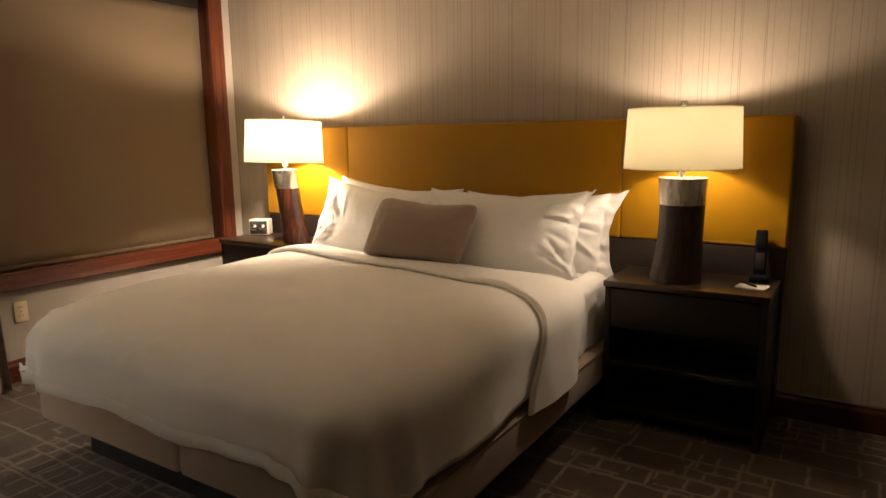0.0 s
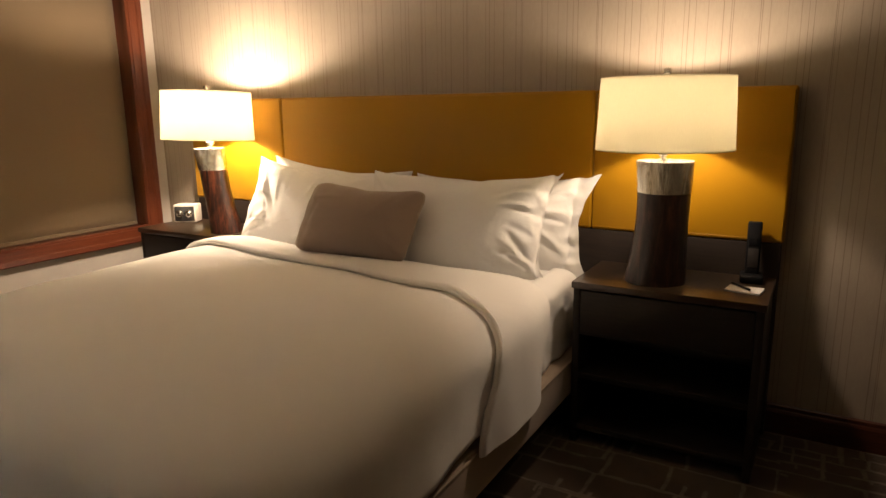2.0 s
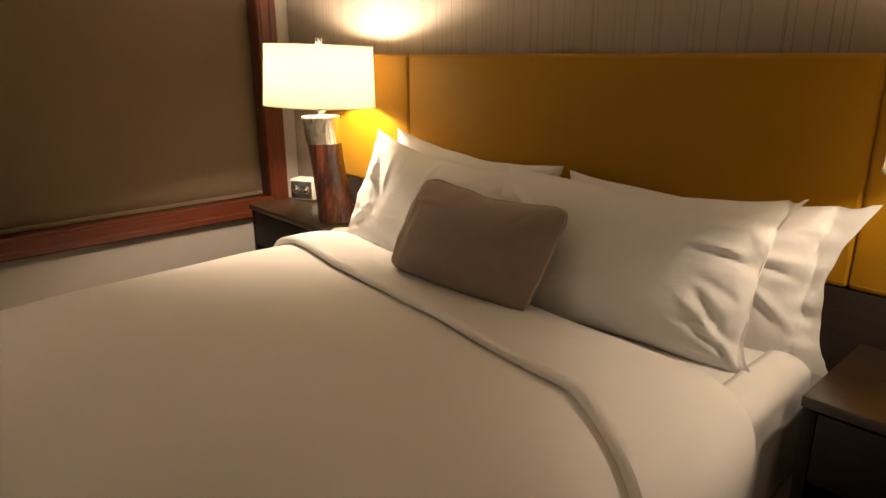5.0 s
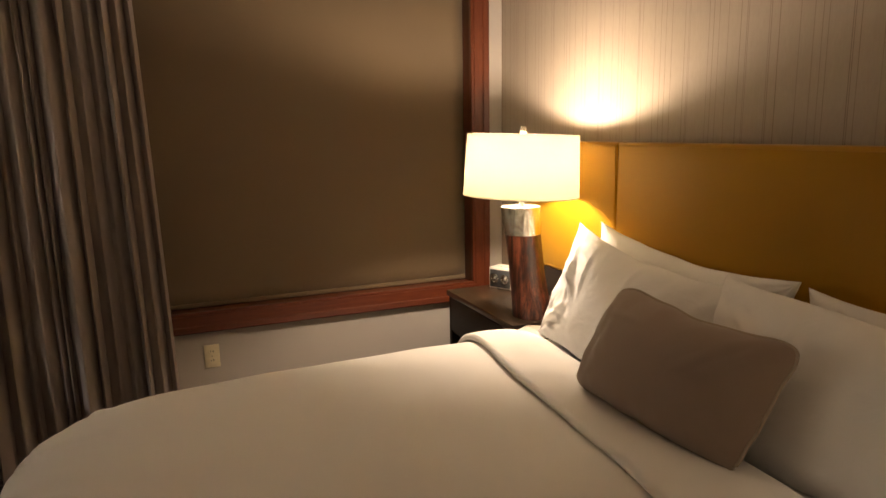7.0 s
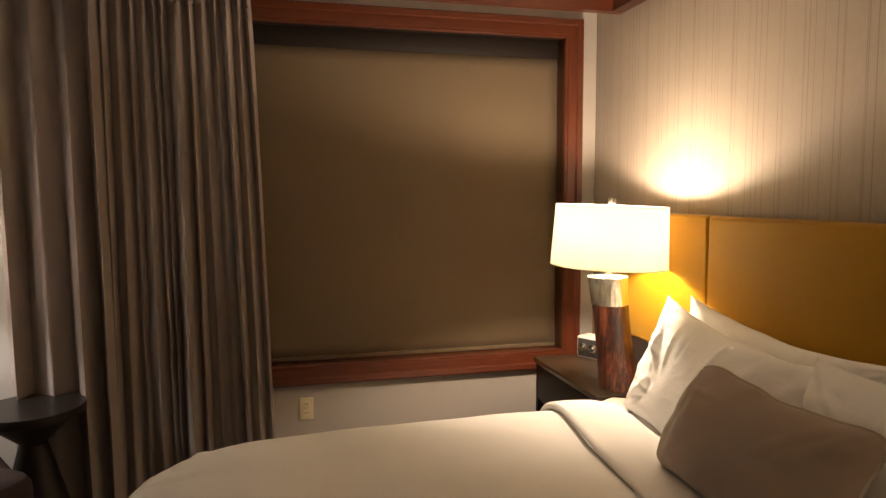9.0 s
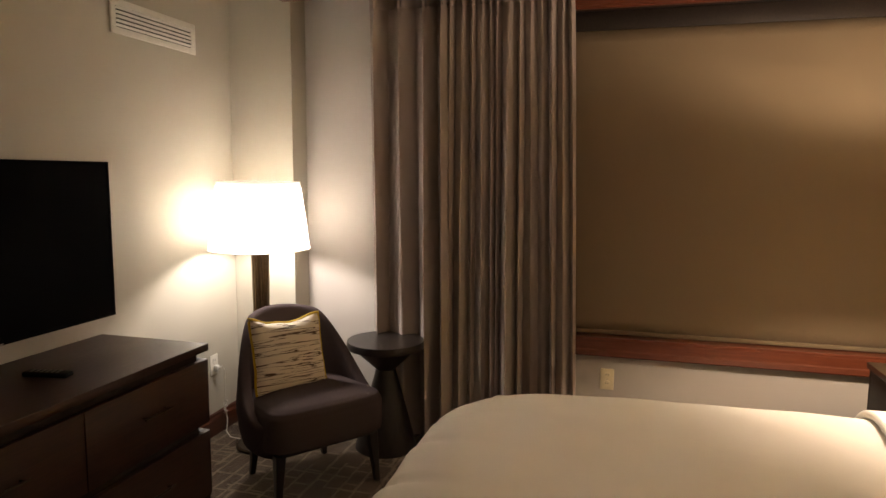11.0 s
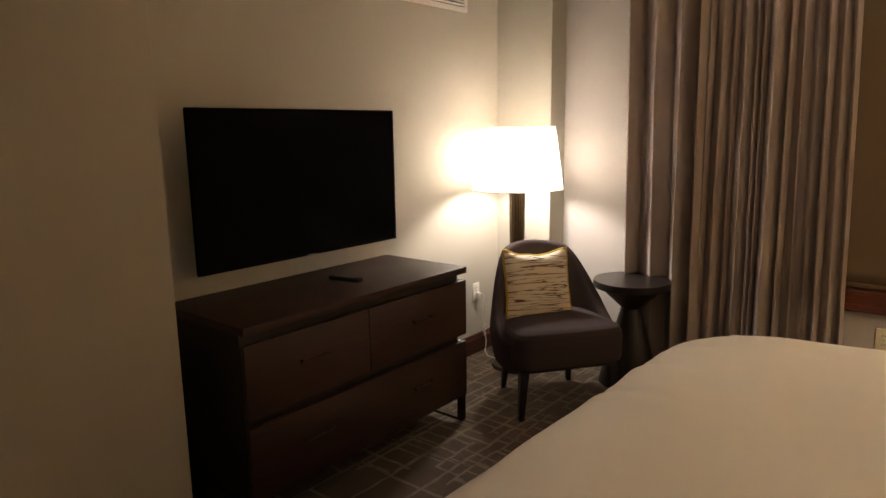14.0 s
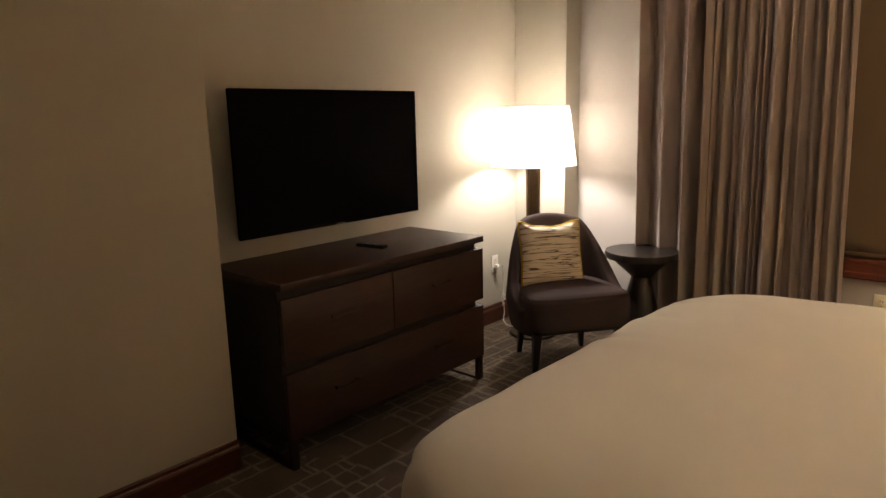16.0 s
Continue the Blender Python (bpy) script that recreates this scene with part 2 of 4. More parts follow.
# the same log wood with the right lamp's weaker light put into its colours
SHADED_LOG = log_material("shaded_log", (0.006, 0.003, 0.003), (0.022, 0.009, 0.007), (0.075, 0.027, 0.018))
LEAF = leaf_material()
SHADE = shade_material("cream_linen_shade", (0.80, 0.765, 0.63), 0.39)
WHITE_SHADE = shade_material("white_linen_shade", (0.90, 0.88, 0.84), 0.85)
CHROME = plain("brushed_chrome", (0.62, 0.60, 0.56), 0.25, 1.0, 0.05)
BRONZE = plain("dark_bronze", (0.06, 0.045, 0.03), 0.35, 0.8, 0.25)
COLUMN_BRONZE = plain("brown_bronze", (0.17, 0.115, 0.065), 0.38, 0.7, 0.25)
BLACK_PLASTIC = plain("black_plastic", (0.008, 0.008, 0.009), 0.5, 0.0, 0.15, 40.0, 0.12)
SCREEN = plain("dark_screen", (0.007, 0.007, 0.008), 0.45, 0.0, 0.1, 4.0, 0.0)
WHITE_PLASTIC = plain("white_plastic", (0.74, 0.70, 0.62), 0.4)
IVORY = plain("ivory_plastic", (0.82, 0.73, 0.50), 0.4)
WHITE_METAL = plain("white_enamel", (0.72, 0.68, 0.61), 0.45)
PAPER = plain("white_paper", (0.82, 0.80, 0.76), 0.8)
GREY_DIAL = plain("dark_dial", (0.10, 0.10, 0.10), 0.3, 0.6)
m_, t_, b_ = material("window_glass", 0.02)
b_.inputs["Base Color"].default_value = (0.02, 0.025, 0.03, 1)
GLASS = m_
m_, t_, b_ = material("lamp_bulb", 0.3)
b_.inputs["Emission Color"].default_value = (*LAMP_WARM, 1)
b_.inputs["Emission Strength"].default_value = 6.0
BULB = m_

# ---- builders ----


def box(bm, x0, x1, y0, y1, z0, z1, bevel=0.0, seg=2):
    g = bmesh.ops.create_cube(bm, size=1.0)
    vs = g["verts"]
    for v in vs:
        v.co = Vector((x0 + (v.co.x + 0.5) * (x1 - x0), y0 + (v.co.y + 0.5) * (y1 - y0), z0 + (v.co.z + 0.5) * (z1 - z0)))
    if bevel:
        es = list({e for v in vs for e in v.link_edges})
        bmesh.ops.bevel(bm, geom=es, offset=bevel, segments=seg, profile=0.5, affect="EDGES")
    return bm


def boxed(*a, **k):
    return box(bmesh.new(), *a, **k)


def lathe(profile, n=40, caps=True, bm=None):
    """Turns (radius, height) pairs round z."""
    bm = bm or bmesh.new()
    rings = []
    for r, z in profile:
        rings.append([bm.verts.new((r * math.cos(2 * math.pi * i / n), r * math.sin(2 * math.pi * i / n), z)) for i in range(n)])
    for a, b in zip(rings, rings[1:]):
        for i in range(n):
            bm.faces.new((a[i], a[(i + 1) % n], b[(i + 1) % n], b[i]))
    if caps:
        bm.faces.new(rings[0][::-1])
        bm.faces.new(rings[-1])
    return bm


def sheet_of(fn, nu, nv, bm=None):
    """A grid whose corners fn(u, v), u and v from 0 to 1, places."""
    bm = bm or bmesh.new()
    g = [[bm.verts.new(fn(i / nu, j / nv)) for j in range(nv + 1)] for i in range(nu + 1)]
    for i in range(nu):
        for j in range(nv):
            bm.faces.new((g[i][j], g[i + 1][j], g[i + 1][j + 1], g[i][j + 1]))
    return bm


def tube(points, r=0.004, n=8, bm=None):
    bm = bm or bmesh.new()
    pts = [Vector(p) for p in points]
    rings = []
    for i, p in enumerate(pts):
        d = (pts[min(i + 1, len(pts) - 1)] - pts[max(i - 1, 0)]).normalized()
        a = d.cross(Vector((0, 0, 1)) if abs(d.z) < 0.9 else Vector((1, 0, 0))).normalized()
        b = d.cross(a)
        rings.append([bm.verts.new(p + r * (math.cos(2 * math.pi * k / n) * a + math.sin(2 * math.pi * k / n) * b)) for k in range(n)])
    for p, q in zip(rings, rings[1:]):
        for k in range(n):
            bm.faces.new((p[k], p[(k + 1) % n], q[(k + 1) % n], q[k]))
    bm.faces.new(rings[0][::-1])
    bm.faces.new(rings[-1])
    return bm


def part(name, bm, mat, parent=None, label="", smooth=True, at=None):
    """Links a bmesh as one mesh object, under a thing or a part."""
    bmesh.ops.recalc_face_normals(bm, faces=bm.faces)
    me = bpy.data.meshes.new(name)
    bm.to_mesh(me)
    bm.free()
    me.materials.append(mat)
    ob = new(name, me)
    if smooth:
        me.polygons.foreach_set("use_smooth", [True] * len(me.polygons))
        me.set_sharp_from_angle(angle=radians(38))
    if at is not None:
        ob.matrix_basis = at
    if parent is not None:
        ob.parent = parent
    if label:
        ob["label"] = label
    return ob


def thing(name, m, label, category, group="", kind=""):
    ob = new(name)
    ob.empty_display_size = 0.1
    ob.matrix_basis = m
    return tagged(ob, label, category, group, kind)


def structure(name, bm, mat, label, category, smooth=False):
    return tagged(part(name, bm, mat, smooth=smooth), label, category, kind="structure")


def wob(x, y, z, s=1.0):
    return noise.noise(Vector((x * s, y * s, z * s)))


def smooth01(x):
    x = min(1.0, max(0.0, x))
    return x * x * (3 - 2 * x)


# ---- the room ----
WX, HY, TY, SY = -3.92, 3.69, -0.20, 0.165     # inner faces: window wall, bed wall, television wall, stepped wall
EX, CZ = 1.45, 2.64                            # far side wall, ceiling
STEP, PASS_A, PASS_B, PASS_Y = -1.215, -0.24, 0.95, -2.2
WIN = (1.42, 3.505, 0.629, 2.430)

structure("floor", boxed(WX - 0.1, EX + 0.1, PASS_Y - 0.1, HY + 0.1, -0.12, 0.0), CARPET, "brown carpet with a pale irregular block pattern", "carpet")
structure("ceiling", boxed(WX - 0.1, EX + 0.1, PASS_Y - 0.1, HY + 0.1, CZ, CZ + 0.12), CEILING, "plain off-white painted ceiling", "ceiling")
structure("wall_north", boxed(WX - 0.15, EX + 0.12, HY, HY + 0.12, 0, CZ), WALLPAPER, "beige wallpapered wall with thin dark pinstripes", "wall")
bm = bmesh.new()
box(bm, WX - 0.22, WX, TY - 0.12, WIN[0], 0, CZ)
box(bm, WX - 0.22, WX, WIN[1], HY, 0, CZ)
box(bm, WX - 0.22, WX, WIN[0], WIN[1], 0, WIN[2])
box(bm, WX - 0.22, WX, WIN[0], WIN[1], WIN[3], CZ)
structure("wall_west", bm, PALE_WALL, "pale painted wall with a wide window opening", "wall")
structure("wall_column", boxed(WX, -3.74, TY, 0.205, 0, CZ, 0.004), CREAM_WALL, "cream painted boxed column in the corner", "column")
structure("wall_south", boxed(WX, STEP, TY - 0.12, TY, 0, CZ), CREAM_WALL, "cream painted wall of the television alcove", "wall")
structure("wall_step", boxed(STEP, PASS_A, TY - 0.12, SY, 0, CZ, 0.004), CREAM_WALL, "cream painted wall standing proud of the alcove", "wall")
# out of view: added walls that close the room and damp the bounce
structure("wall_passage_west", boxed(PASS_A - 0.12, PASS_A, PASS_Y, TY - 0.12, 0, CZ), UNSEEN_WALL, "added unseen taupe wall of the entry passage", "wall")
structure("wall_passage_end", boxed(PASS_A - 0.12, PASS_B + 0.12, PASS_Y - 0.1, PASS_Y, 0, CZ), UNSEEN_WALL, "added unseen taupe wall closing the entry passage", "wall")
structure("wall_passage_east", boxed(PASS_B, PASS_B + 0.12, PASS_Y, SY, 0, CZ), UNSEEN_WALL, "added unseen taupe wall of the entry passage", "wall")
structure("wall_south_east", boxed(PASS_B + 0.12, EX + 0.12, SY - 0.12, SY, 0, CZ), UNSEEN_WALL, "added unseen taupe wall beside the entry", "wall")
structure("wall_east", boxed(EX, EX + 0.12, SY, HY, 0, CZ), UNSEEN_WALL, "added unseen taupe side wall", "wall")


def moulding(axis, a, b, at, inward, h, mat, z0=0.0, depth=0.016):
    """A board with a stepped, rounded top, along x or y; inward is the side that it stands out to."""
    steps = [(0, 0), (depth, 0), (depth, h * 0.72), (depth * 0.75, h * 0.80), (depth * 0.55, h * 0.84), (depth * 0.5, h * 0.95), (0, h)]
    bm = bmesh.new()
    rings = []
    for s in (a, b):
        row = []
        for d, z in steps:
            off = at + inward * d
            row.append(bm.verts.new((s, off, z0 + z) if axis == "x" else (off, s, z0 + z)))
        rings.append(row)
    k = len(steps)
    for i in range(k):
        bm.faces.new((rings[0][i], rings[0][(i + 1) % k], rings[1][(i + 1) % k], rings[1][i]))
    bm.faces.new(rings[0][::-1])
    bm.faces.new(rings[1])
    return bm


for name, ax, a, b, at, side in (
        ("baseboard_west", "y", 0.205, HY, WX, 1), ("baseboard_north", "x", WX + 0.018, EX, HY, -1), ("baseboard_south", "x", -3.74, STEP, TY, 1),
        ("baseboard_column", "y", TY + 0.018, 0.205, -3.74, 1), ("baseboard_step", "x", STEP, PASS_A, SY, 1), ("baseboard_east", "y", SY, HY - 0.018, EX, -1)):
    structure(name, moulding(ax, a, b, at, side, 0.130, CHERRY), CHERRY if ax == "y" else CHERRY_X_SHADED, "dark cherry-stained wooden baseboard", "baseboard")

# cherry beam that hides the curtain track, and the crown along the bed wall
bm = moulding("y", 0.205, HY, -3.66, 1, 0.15, CHERRY, CZ - 0.15, 0.05)
structure("trim_beam", bm, CHERRY, "cherry-stained wooden cornice board in front of the window wall", "cornice")
bm = moulding("x", -3.605, EX, HY, -1, 0.15, CHERRY, CZ - 0.15, 0.07)
structure("trim_crown", bm, CHERRY_X_SHADED, "cherry-stained wooden crown moulding above the wallpaper", "crown moulding")


def window():
    y0, y1, z0, z1 = WIN
    w = thing("window_1", pose(WX, y0, z0), "dark night window with a wide cherry-stained casing", "window", kind="structure")
    L, H = y1 - y0, z1 - z0

    prof = [(0.0, 0.0), (0.0, 0.026), (0.004, 0.030), (0.014, 0.030), (0.018, 0.036), (0.064, 0.039), (0.070, 0.046), (0.096, 0.050), (0.102, 0.046), (0.102, 0.0)]
    prof = [(c - 0.018, p) for c, p in prof]          # the boards overlap the edge of the opening

    def casing(at_y, at_z):
        """One mitred board: at_y and at_z give its two inner ends; each profile point moves outwards by its width."""
        bm = bmesh.new()
        rows = []
        for end in (0, 1):
            row = []
            for c, p in prof:
                y = at_y[end] + (c if at_y[end] > L / 2 else -c)
                z = at_z[end] + (c if at_z[end] > H / 2 else -c)
                row.append(bm.verts.new((p, y, z)))
            rows.append(row)
        n = len(prof)
        for i in range(n):
            bm.faces.new((rows[0][i], rows[0][(i + 1) % n], rows[1][(i + 1) % n], rows[1][i]))
        bm.faces.new(rows[0][::-1])
        bm.faces.new(rows[1])
        return bm
    part("casing_head", casing((0, L), (H, H)), CHERRY, w)
    part("casing_sill", casing((0, L), (0, 0)), CHERRY, w)
    part("casing_jamb", casing((L, L), (0, H)), CHERRY_UP, w)
    part("casing_jamb", casing((0, 0), (0, H)), CHERRY_UP, w)
    t = 0.006
    part("reveal", boxed(-0.20, -0.001, L - t, L - 0.001, 0, H, 0.001), CHERRY_UP, w, "dark cherry reveal")
    part("reveal", boxed(-0.20, -0.001, 0.001, t, 0, H, 0.001), CHERRY_UP, w)
    part("reveal", boxed(-0.20, -0.001, t, L - t, 0.001, t, 0.001), CHERRY, w)
    part("reveal", boxed(-0.20, -0.001, t, L - t, H - t, H - 0.001, 0.001), DARK_VOID, w)
    part("pane", boxed(-0.17, -0.160, t, L - t, t, H - t), GLASS, w, "black night glass")


window()


def roller_shade():
    y0, y1, z0, z1 = WIN
    s = thing("roller_shade", pose(WX - 0.105, y0 + 0.010, z0), "olive-brown fabric roller shade drawn down over the window", "roller shade")
    L, H = y1 - y0 - 0.018, z1 - z0

    def f(u, v):
        return Vector((0.0025 * wob(u * 5, v * 3, 1) - 0.0015 * math.sin(v * 2.5), u * L, 0.022 + v * (1.700 - 0.022)))
    ob = part("fabric", sheet_of(f, 30, 24), BLIND, s)
    ob.modifiers.new("thick", "SOLIDIFY").thickness = 0.0015
    part("hem_bar", boxed(-0.008, 0.008, 0, L, 0.010, 0.034, 0.005), BLIND, s, "fabric-covered hem bar")
    part("roller", lathe([(0.018, 0.0), (0.018, L)], 20), DARK_VOID, s, at=pose(-0.024, 0, 1.74, -90))
    part("cassette", boxed(-0.046, 0.014, 0.0, L, 1.694, H - 0.008, 0.003), ESPRESSO, s, "dark brown shade cassette")


roller_shade()


def curtain(name, y0, y1, folds, depth, seed, label, flare=(0.0, 0.0), pleats=2, slack=0.012):
    """A pleated drape from the track to the floor; pinched at the top, looser below. flare: how far each side edge drifts out by the hem."""
    c = thing(name, pose(-3.80, y0, 0.012), label, "curtain", "drapes beside the window")
    rnd = random.Random(seed)
    edges = [0.0]
    for _ in range(folds):
        edges.append(edges[-1] + rnd.uniform(0.5, 1.5))
    edges[-1] = edges[-2] + 0.6
    edges = [e / edges[-1] for e in edges]
    amps = [rnd.uniform(0.70, 1.15) for _ in range(folds)]
    late = [rnd.uniform(0.6, 1.5) for _ in range(folds)]
    lean = [rnd.uniform(-0.9, 0.9) for _ in range(folds)]
    crest = [rnd.uniform(0.38, 0.62) for _ in range(folds)]
    slip = [rnd.uniform(-1.0, 1.0) for _ in range(folds + 1)]
    slip[0] = slip[-1] = 0.0
    W, H = y1 - y0, 2.60

    def f(u, v):
        k = min(folds - 1, max(i for i in range(folds) if edges[i] <= u + 1e-9))
        s = (u - edges[k]) / (edges[k + 1] - edges[k])
        drop = 1 - v
        mid = crest[k]
        r = s / mid * 0.5 if s < mid else 0.5 + (s - mid) / (1 - mid) * 0.5
        shape = (0.5 - 0.5 * math.cos(2 * math.pi * r)) ** 0.75
        second = 0.11 * math.sin(4 * math.pi * s + lean[k] * 3) * smooth01(drop * 1.6) * math.sin(math.pi * s)
        pinch = 0.50 + 0.50 * smooth01(drop * 7)
        loose = 1 + (late[k] - 1) * smooth01(drop * 1.2)
        d = depth * amps[k] * (shape + second) * pinch * loose
        tape = smooth01((v - 0.90) / 0.05)
        d += 0.011 * tape * math.sin(2 * math.pi * s * pleats) * math.sin(math.pi * s)
        sway = slack * drop * (slip[k] * (1 - s) + slip[k + 1] * s) + 0.004 * wob(u * 9, v * 2.2, seed) * math.sin(math.pi * u)
        y = u * W + sway + drop ** 0.8 * (flare[1] * u - flare[0] * (1 - u))
        y += 0.12 * depth * shape * math.sin(2 * math.pi * s) + 0.16 * depth * lean[k] * shape * drop
        return Vector((d + 0.005 * wob(u * 14, v * 3, seed + 4), y, v * H))
    n = folds * 20
    ob = part("drape", sheet_of(f, n, 44), CURTAIN, c)
    ob.modifiers.new("thick", "SOLIDIFY").thickness = 0.004
    hd = part("pleat_tape", sheet_of(lambda u, v: f(u, 0.935 + 0.065 * v) + Vector((0.0055, 0, 0)), n, 4), CURTAIN, c)
    hd.modifiers.new("thick", "SOLIDIFY").thickness = 0.003
    part("hem", sheet_of(lambda u, v: f(u, 0.05 * v) + Vector((0.0045, 0, 0)), n, 3), CURTAIN, c)
    return c


curtain("curtain", 0.665, 1.15, 4, 0.105, 3, "taupe linen blackout curtain hanging in broad folds", (-0.03, 0.03), 3, 0.03)
curtain("curtain", 1.13, 1.795, 13, 0.052, 8, "taupe linen curtain gathered in tight pleats by the window", (0.0, 0.075), 2, 0.022)
structure("trim_track", boxed(-3.86, -3.70, 0.60, 3.5, CZ - 0.022, CZ - 0.001, 0.003), WHITE_METAL, "white ceiling curtain track", "curtain track")

# ---- bed ----
BX, BW, BED_X = -1.81, 1.91, -1.835
BED_Y0, BED_Y1 = 1.56, 3.58


def headboard():
    h = thing("headboard", pose(BX, 3.688, 0.0), "wide mustard-yellow padded headboard fixed to the wall", "headboard")
    for a, b in ((-1.70, -0.9195), (-0.9185, 0.9225), (0.9235, 1.705)):
        bm = boxed(a, b, -0.098, -0.022, 0.843, 1.455, 0.013, 4)
        part("panel", bm, MUSTARD, h)
        part("welt", tube([(a + 0.009, -0.0955, 0.859), (a + 0.009, -0.0955, 1.441), (b - 0.009, -0.0955, 1.441), (b - 0.009, -0.0955, 0.859), (a + 0.009, -0.0955, 0.859)], 0.0035, 6), MUSTARD, h)
    part("back_board", boxed(-1.69, 1.695, -0.022, -0.001, 0.846, 1.44, 0.002), ESPRESSO, h, "dark wooden backing board")
    part("lower_board", boxed(-1.69, 1.695, -0.094, -0.001, 0.02, 0.841, 0.002), ESPRESSO, h, "dark wooden board below the padding")


headboard()


def bed():
    b = thing("bed", pose(BED_X, BED_Y0, 0.0), "king bed with an oatmeal upholstered split base on a dark plinth", "bed")
    L = BED_Y1 - BED_Y0
    w = BW / 2
    for x0, x1 in ((-w, -0.006), (0.006, w + 0.043)):
        part("base", boxed(x0, x1, 0.0, L, 0.185, 0.352, 0.022, 4), BASE_CLOTH, b)
        part("piping", tube([(x0 + 0.02, -0.001, 0.345), (x1 - 0.02, -0.001, 0.345)], 0.004, 6), BASE_CLOTH, b)
    part("piping", tube([(w + 0.043, 0.03, 0.345), (w + 0.043, L - 0.03, 0.345)], 0.004, 6), BASE_CLOTH, b)
    part("plinth", boxed(-w + 0.12, w - 0.12, 0.14, L - 0.05, 0.0, 0.186, 0.003), DARK_VOID, b, "dark recessed plinth")
    part("mattress", boxed(-w + 0.02, w - 0.02, 0.03, L, 0.353, 0.672, 0.055, 5), SHEET, b, "mattress under a white fitted sheet")

    def tucked(u, v):
        y = 1.02 + u * (L - 1.06)
        ruck = 0.010 * math.sin(y * 31 + 2 * wob(y * 4, v * 2, 5)) + 0.014 * wob(y * 13, v * 2.5, 8)
        k = max(0.0, v - 0.30) / 0.70
        x = w - 0.115 + 0.105 * math.sin(min(1.0, v / 0.30) * math.pi / 2)
        z = 0.684 - 0.055 * (1 - math.cos(min(1.0, v / 0.30) * math.pi / 2)) - 0.268 * k
        return Vector((x + ruck * smooth01(k * 3) * (1 - 0.5 * k) + 0.006 * k, y, z + 0.004 * wob(y * 9, v * 4, 2)))
    ob = part("tucked_sheet", sheet_of(tucked, 110, 36), SHEET, b, "rumpled white sheet tucked in at the side")
    ob.modifiers.new("thick", "SOLIDIFY").thickness = 0.003

    def corner(u, v):
        out = 0.085 * (1 - abs(2 * u - 1) ** 1.6) * (1 + 0.2 * wob(u * 4, v, -1))
        y = 1.60 + 0.24 * u - 0.03 * v
        return Vector((-(w - 0.055 + v * (0.03 + out)), y, 0.675 + 0.022 * v + 0.004 * wob(u * 5, v * 3, 4)))
    ob = part("sheet_corner", sheet_of(corner, 24, 12), SHEET, b, "loose corner of the sheet")
    ob.modifiers.new("thick", "SOLIDIFY").thickness = 0.004


bed()

FOOT = 1.830
CX = BED_X - 0.005                       # middle of the duvet
IN_W, SHOULDER, SH_DROP = 0.585, 0.400, 0.128
TOP_Z = 0.716


FOOT_CREASES = ((-0.62, 0.10, 0.014, 0.020), (-0.34, 0.22, 0.017, 0.018), (-0.27, 0.20, -0.006, 0.030), (-0.05, 0.16, 0.018, 0.016), (0.02, 0.18, -0.006, 0.030))


def drape(e, hem, wide, fall, flat):
    """How far out and down a strip of cloth lies e metres past the flat top; fall: how deep the rounded shoulder reaches."""
    arc = wide * 1.2
    if e < arc:
        th = (e / arc) ** 1.5 * math.pi / 2
        return wide * math.sin(th) ** 0.8, fall * (1 - math.cos(th) ** flat)
    return wide + 0.012 * (e - arc) / 0.2, min(fall + (e - arc), hem)


def duvet_point(a, b, lift=0.0, hem=0.345):
    """a: across, from the middle; b: along, from the foot's flat edge (below 0: over the foot)."""
    inset = 0.05 * smooth01((a + 0.1) / 0.6)
    right = smooth01((a + 0.2) / 0.6)
    p = 2.2 + 0.65 * right
    inner, wide = IN_W + inset, SHOULDER - inset + 0.022 * right
    ea, eb = max(abs(a) - inner, 0.0), max(-b - inset, 0.0)
    e = (ea ** p + eb ** p) ** (1 / p)
    sx = 1 if a > 0 else -1
    n = e or 1.0
    aside = smooth01(ea / n if a > 0 else 0.0)
    hem += 0.108 * aside
    fall = SH_DROP + 0.05 * aside
    e *= min(1.0, (wide * 1.2 + hem - fall) / (0.70 - inset))
    out, down = drape(e, hem, wide, fall, 0.72 - 0.16 * aside)
    x = min(max(a, -inner), inner) + sx * out * ea / n
    y = max(b, -inset) - out * eb / n
    hang = smooth01((e - 0.28) / 0.35)
    turn = math.atan2(ea, eb)
    share = smooth01(turn / (math.pi / 2) * 1.4 - 0.2)
    ruck = 0.0
    for along, k in ((a, 1 - share), (b + 7.0, share)):
        ruck += k * hang * (0.012 * math.sin(along * 9.0 + 2.0 * wob(along * 2, 0, 3)) + 0.018 * wob(along * 5, e * 2, 7))
    ruck += 0.017 * math.sin(turn * 17 + 2 * wob(e * 3, turn, 3)) * hang * smooth01((min(ea, eb) - 0.04) / 0.2)
    x += sx * ruck * ea / n
    y -= ruck * eb / n
    puff = 0.014 * wob(a * 1.6, b * 1.5, 2) + 0.006 * wob(a * 5, b * 4, 9)
    crease = 0.0
    for a0, slant, deep, wide in FOOT_CREASES:
        off = a - a0 - slant * (b + 0.2)
        crease += 0.8 * deep * math.exp(-(off / (1.3 * wide)) ** 2) * smooth01((b + 0.68) / 0.25) * smooth01((-0.08 - b) / 0.36)
    side = smooth01((-a - 0.15) / 0.7) * (1 - hang)
    sag = -0.022 * side * smooth01((b + 0.40) / 0.8)
    z = TOP_Z - down + (puff * (1 - hang)) - crease - sag - 0.010 * math.exp(-(max(b, 0) / 0.35) ** 2)
    lift_out = lift
    return Vector((CX + x + sx * lift_out * ea / n * 0.9, FOOT + y - lift_out * 0.9 * eb / n, z + lift_out * (1 - 0.8 * hang)))


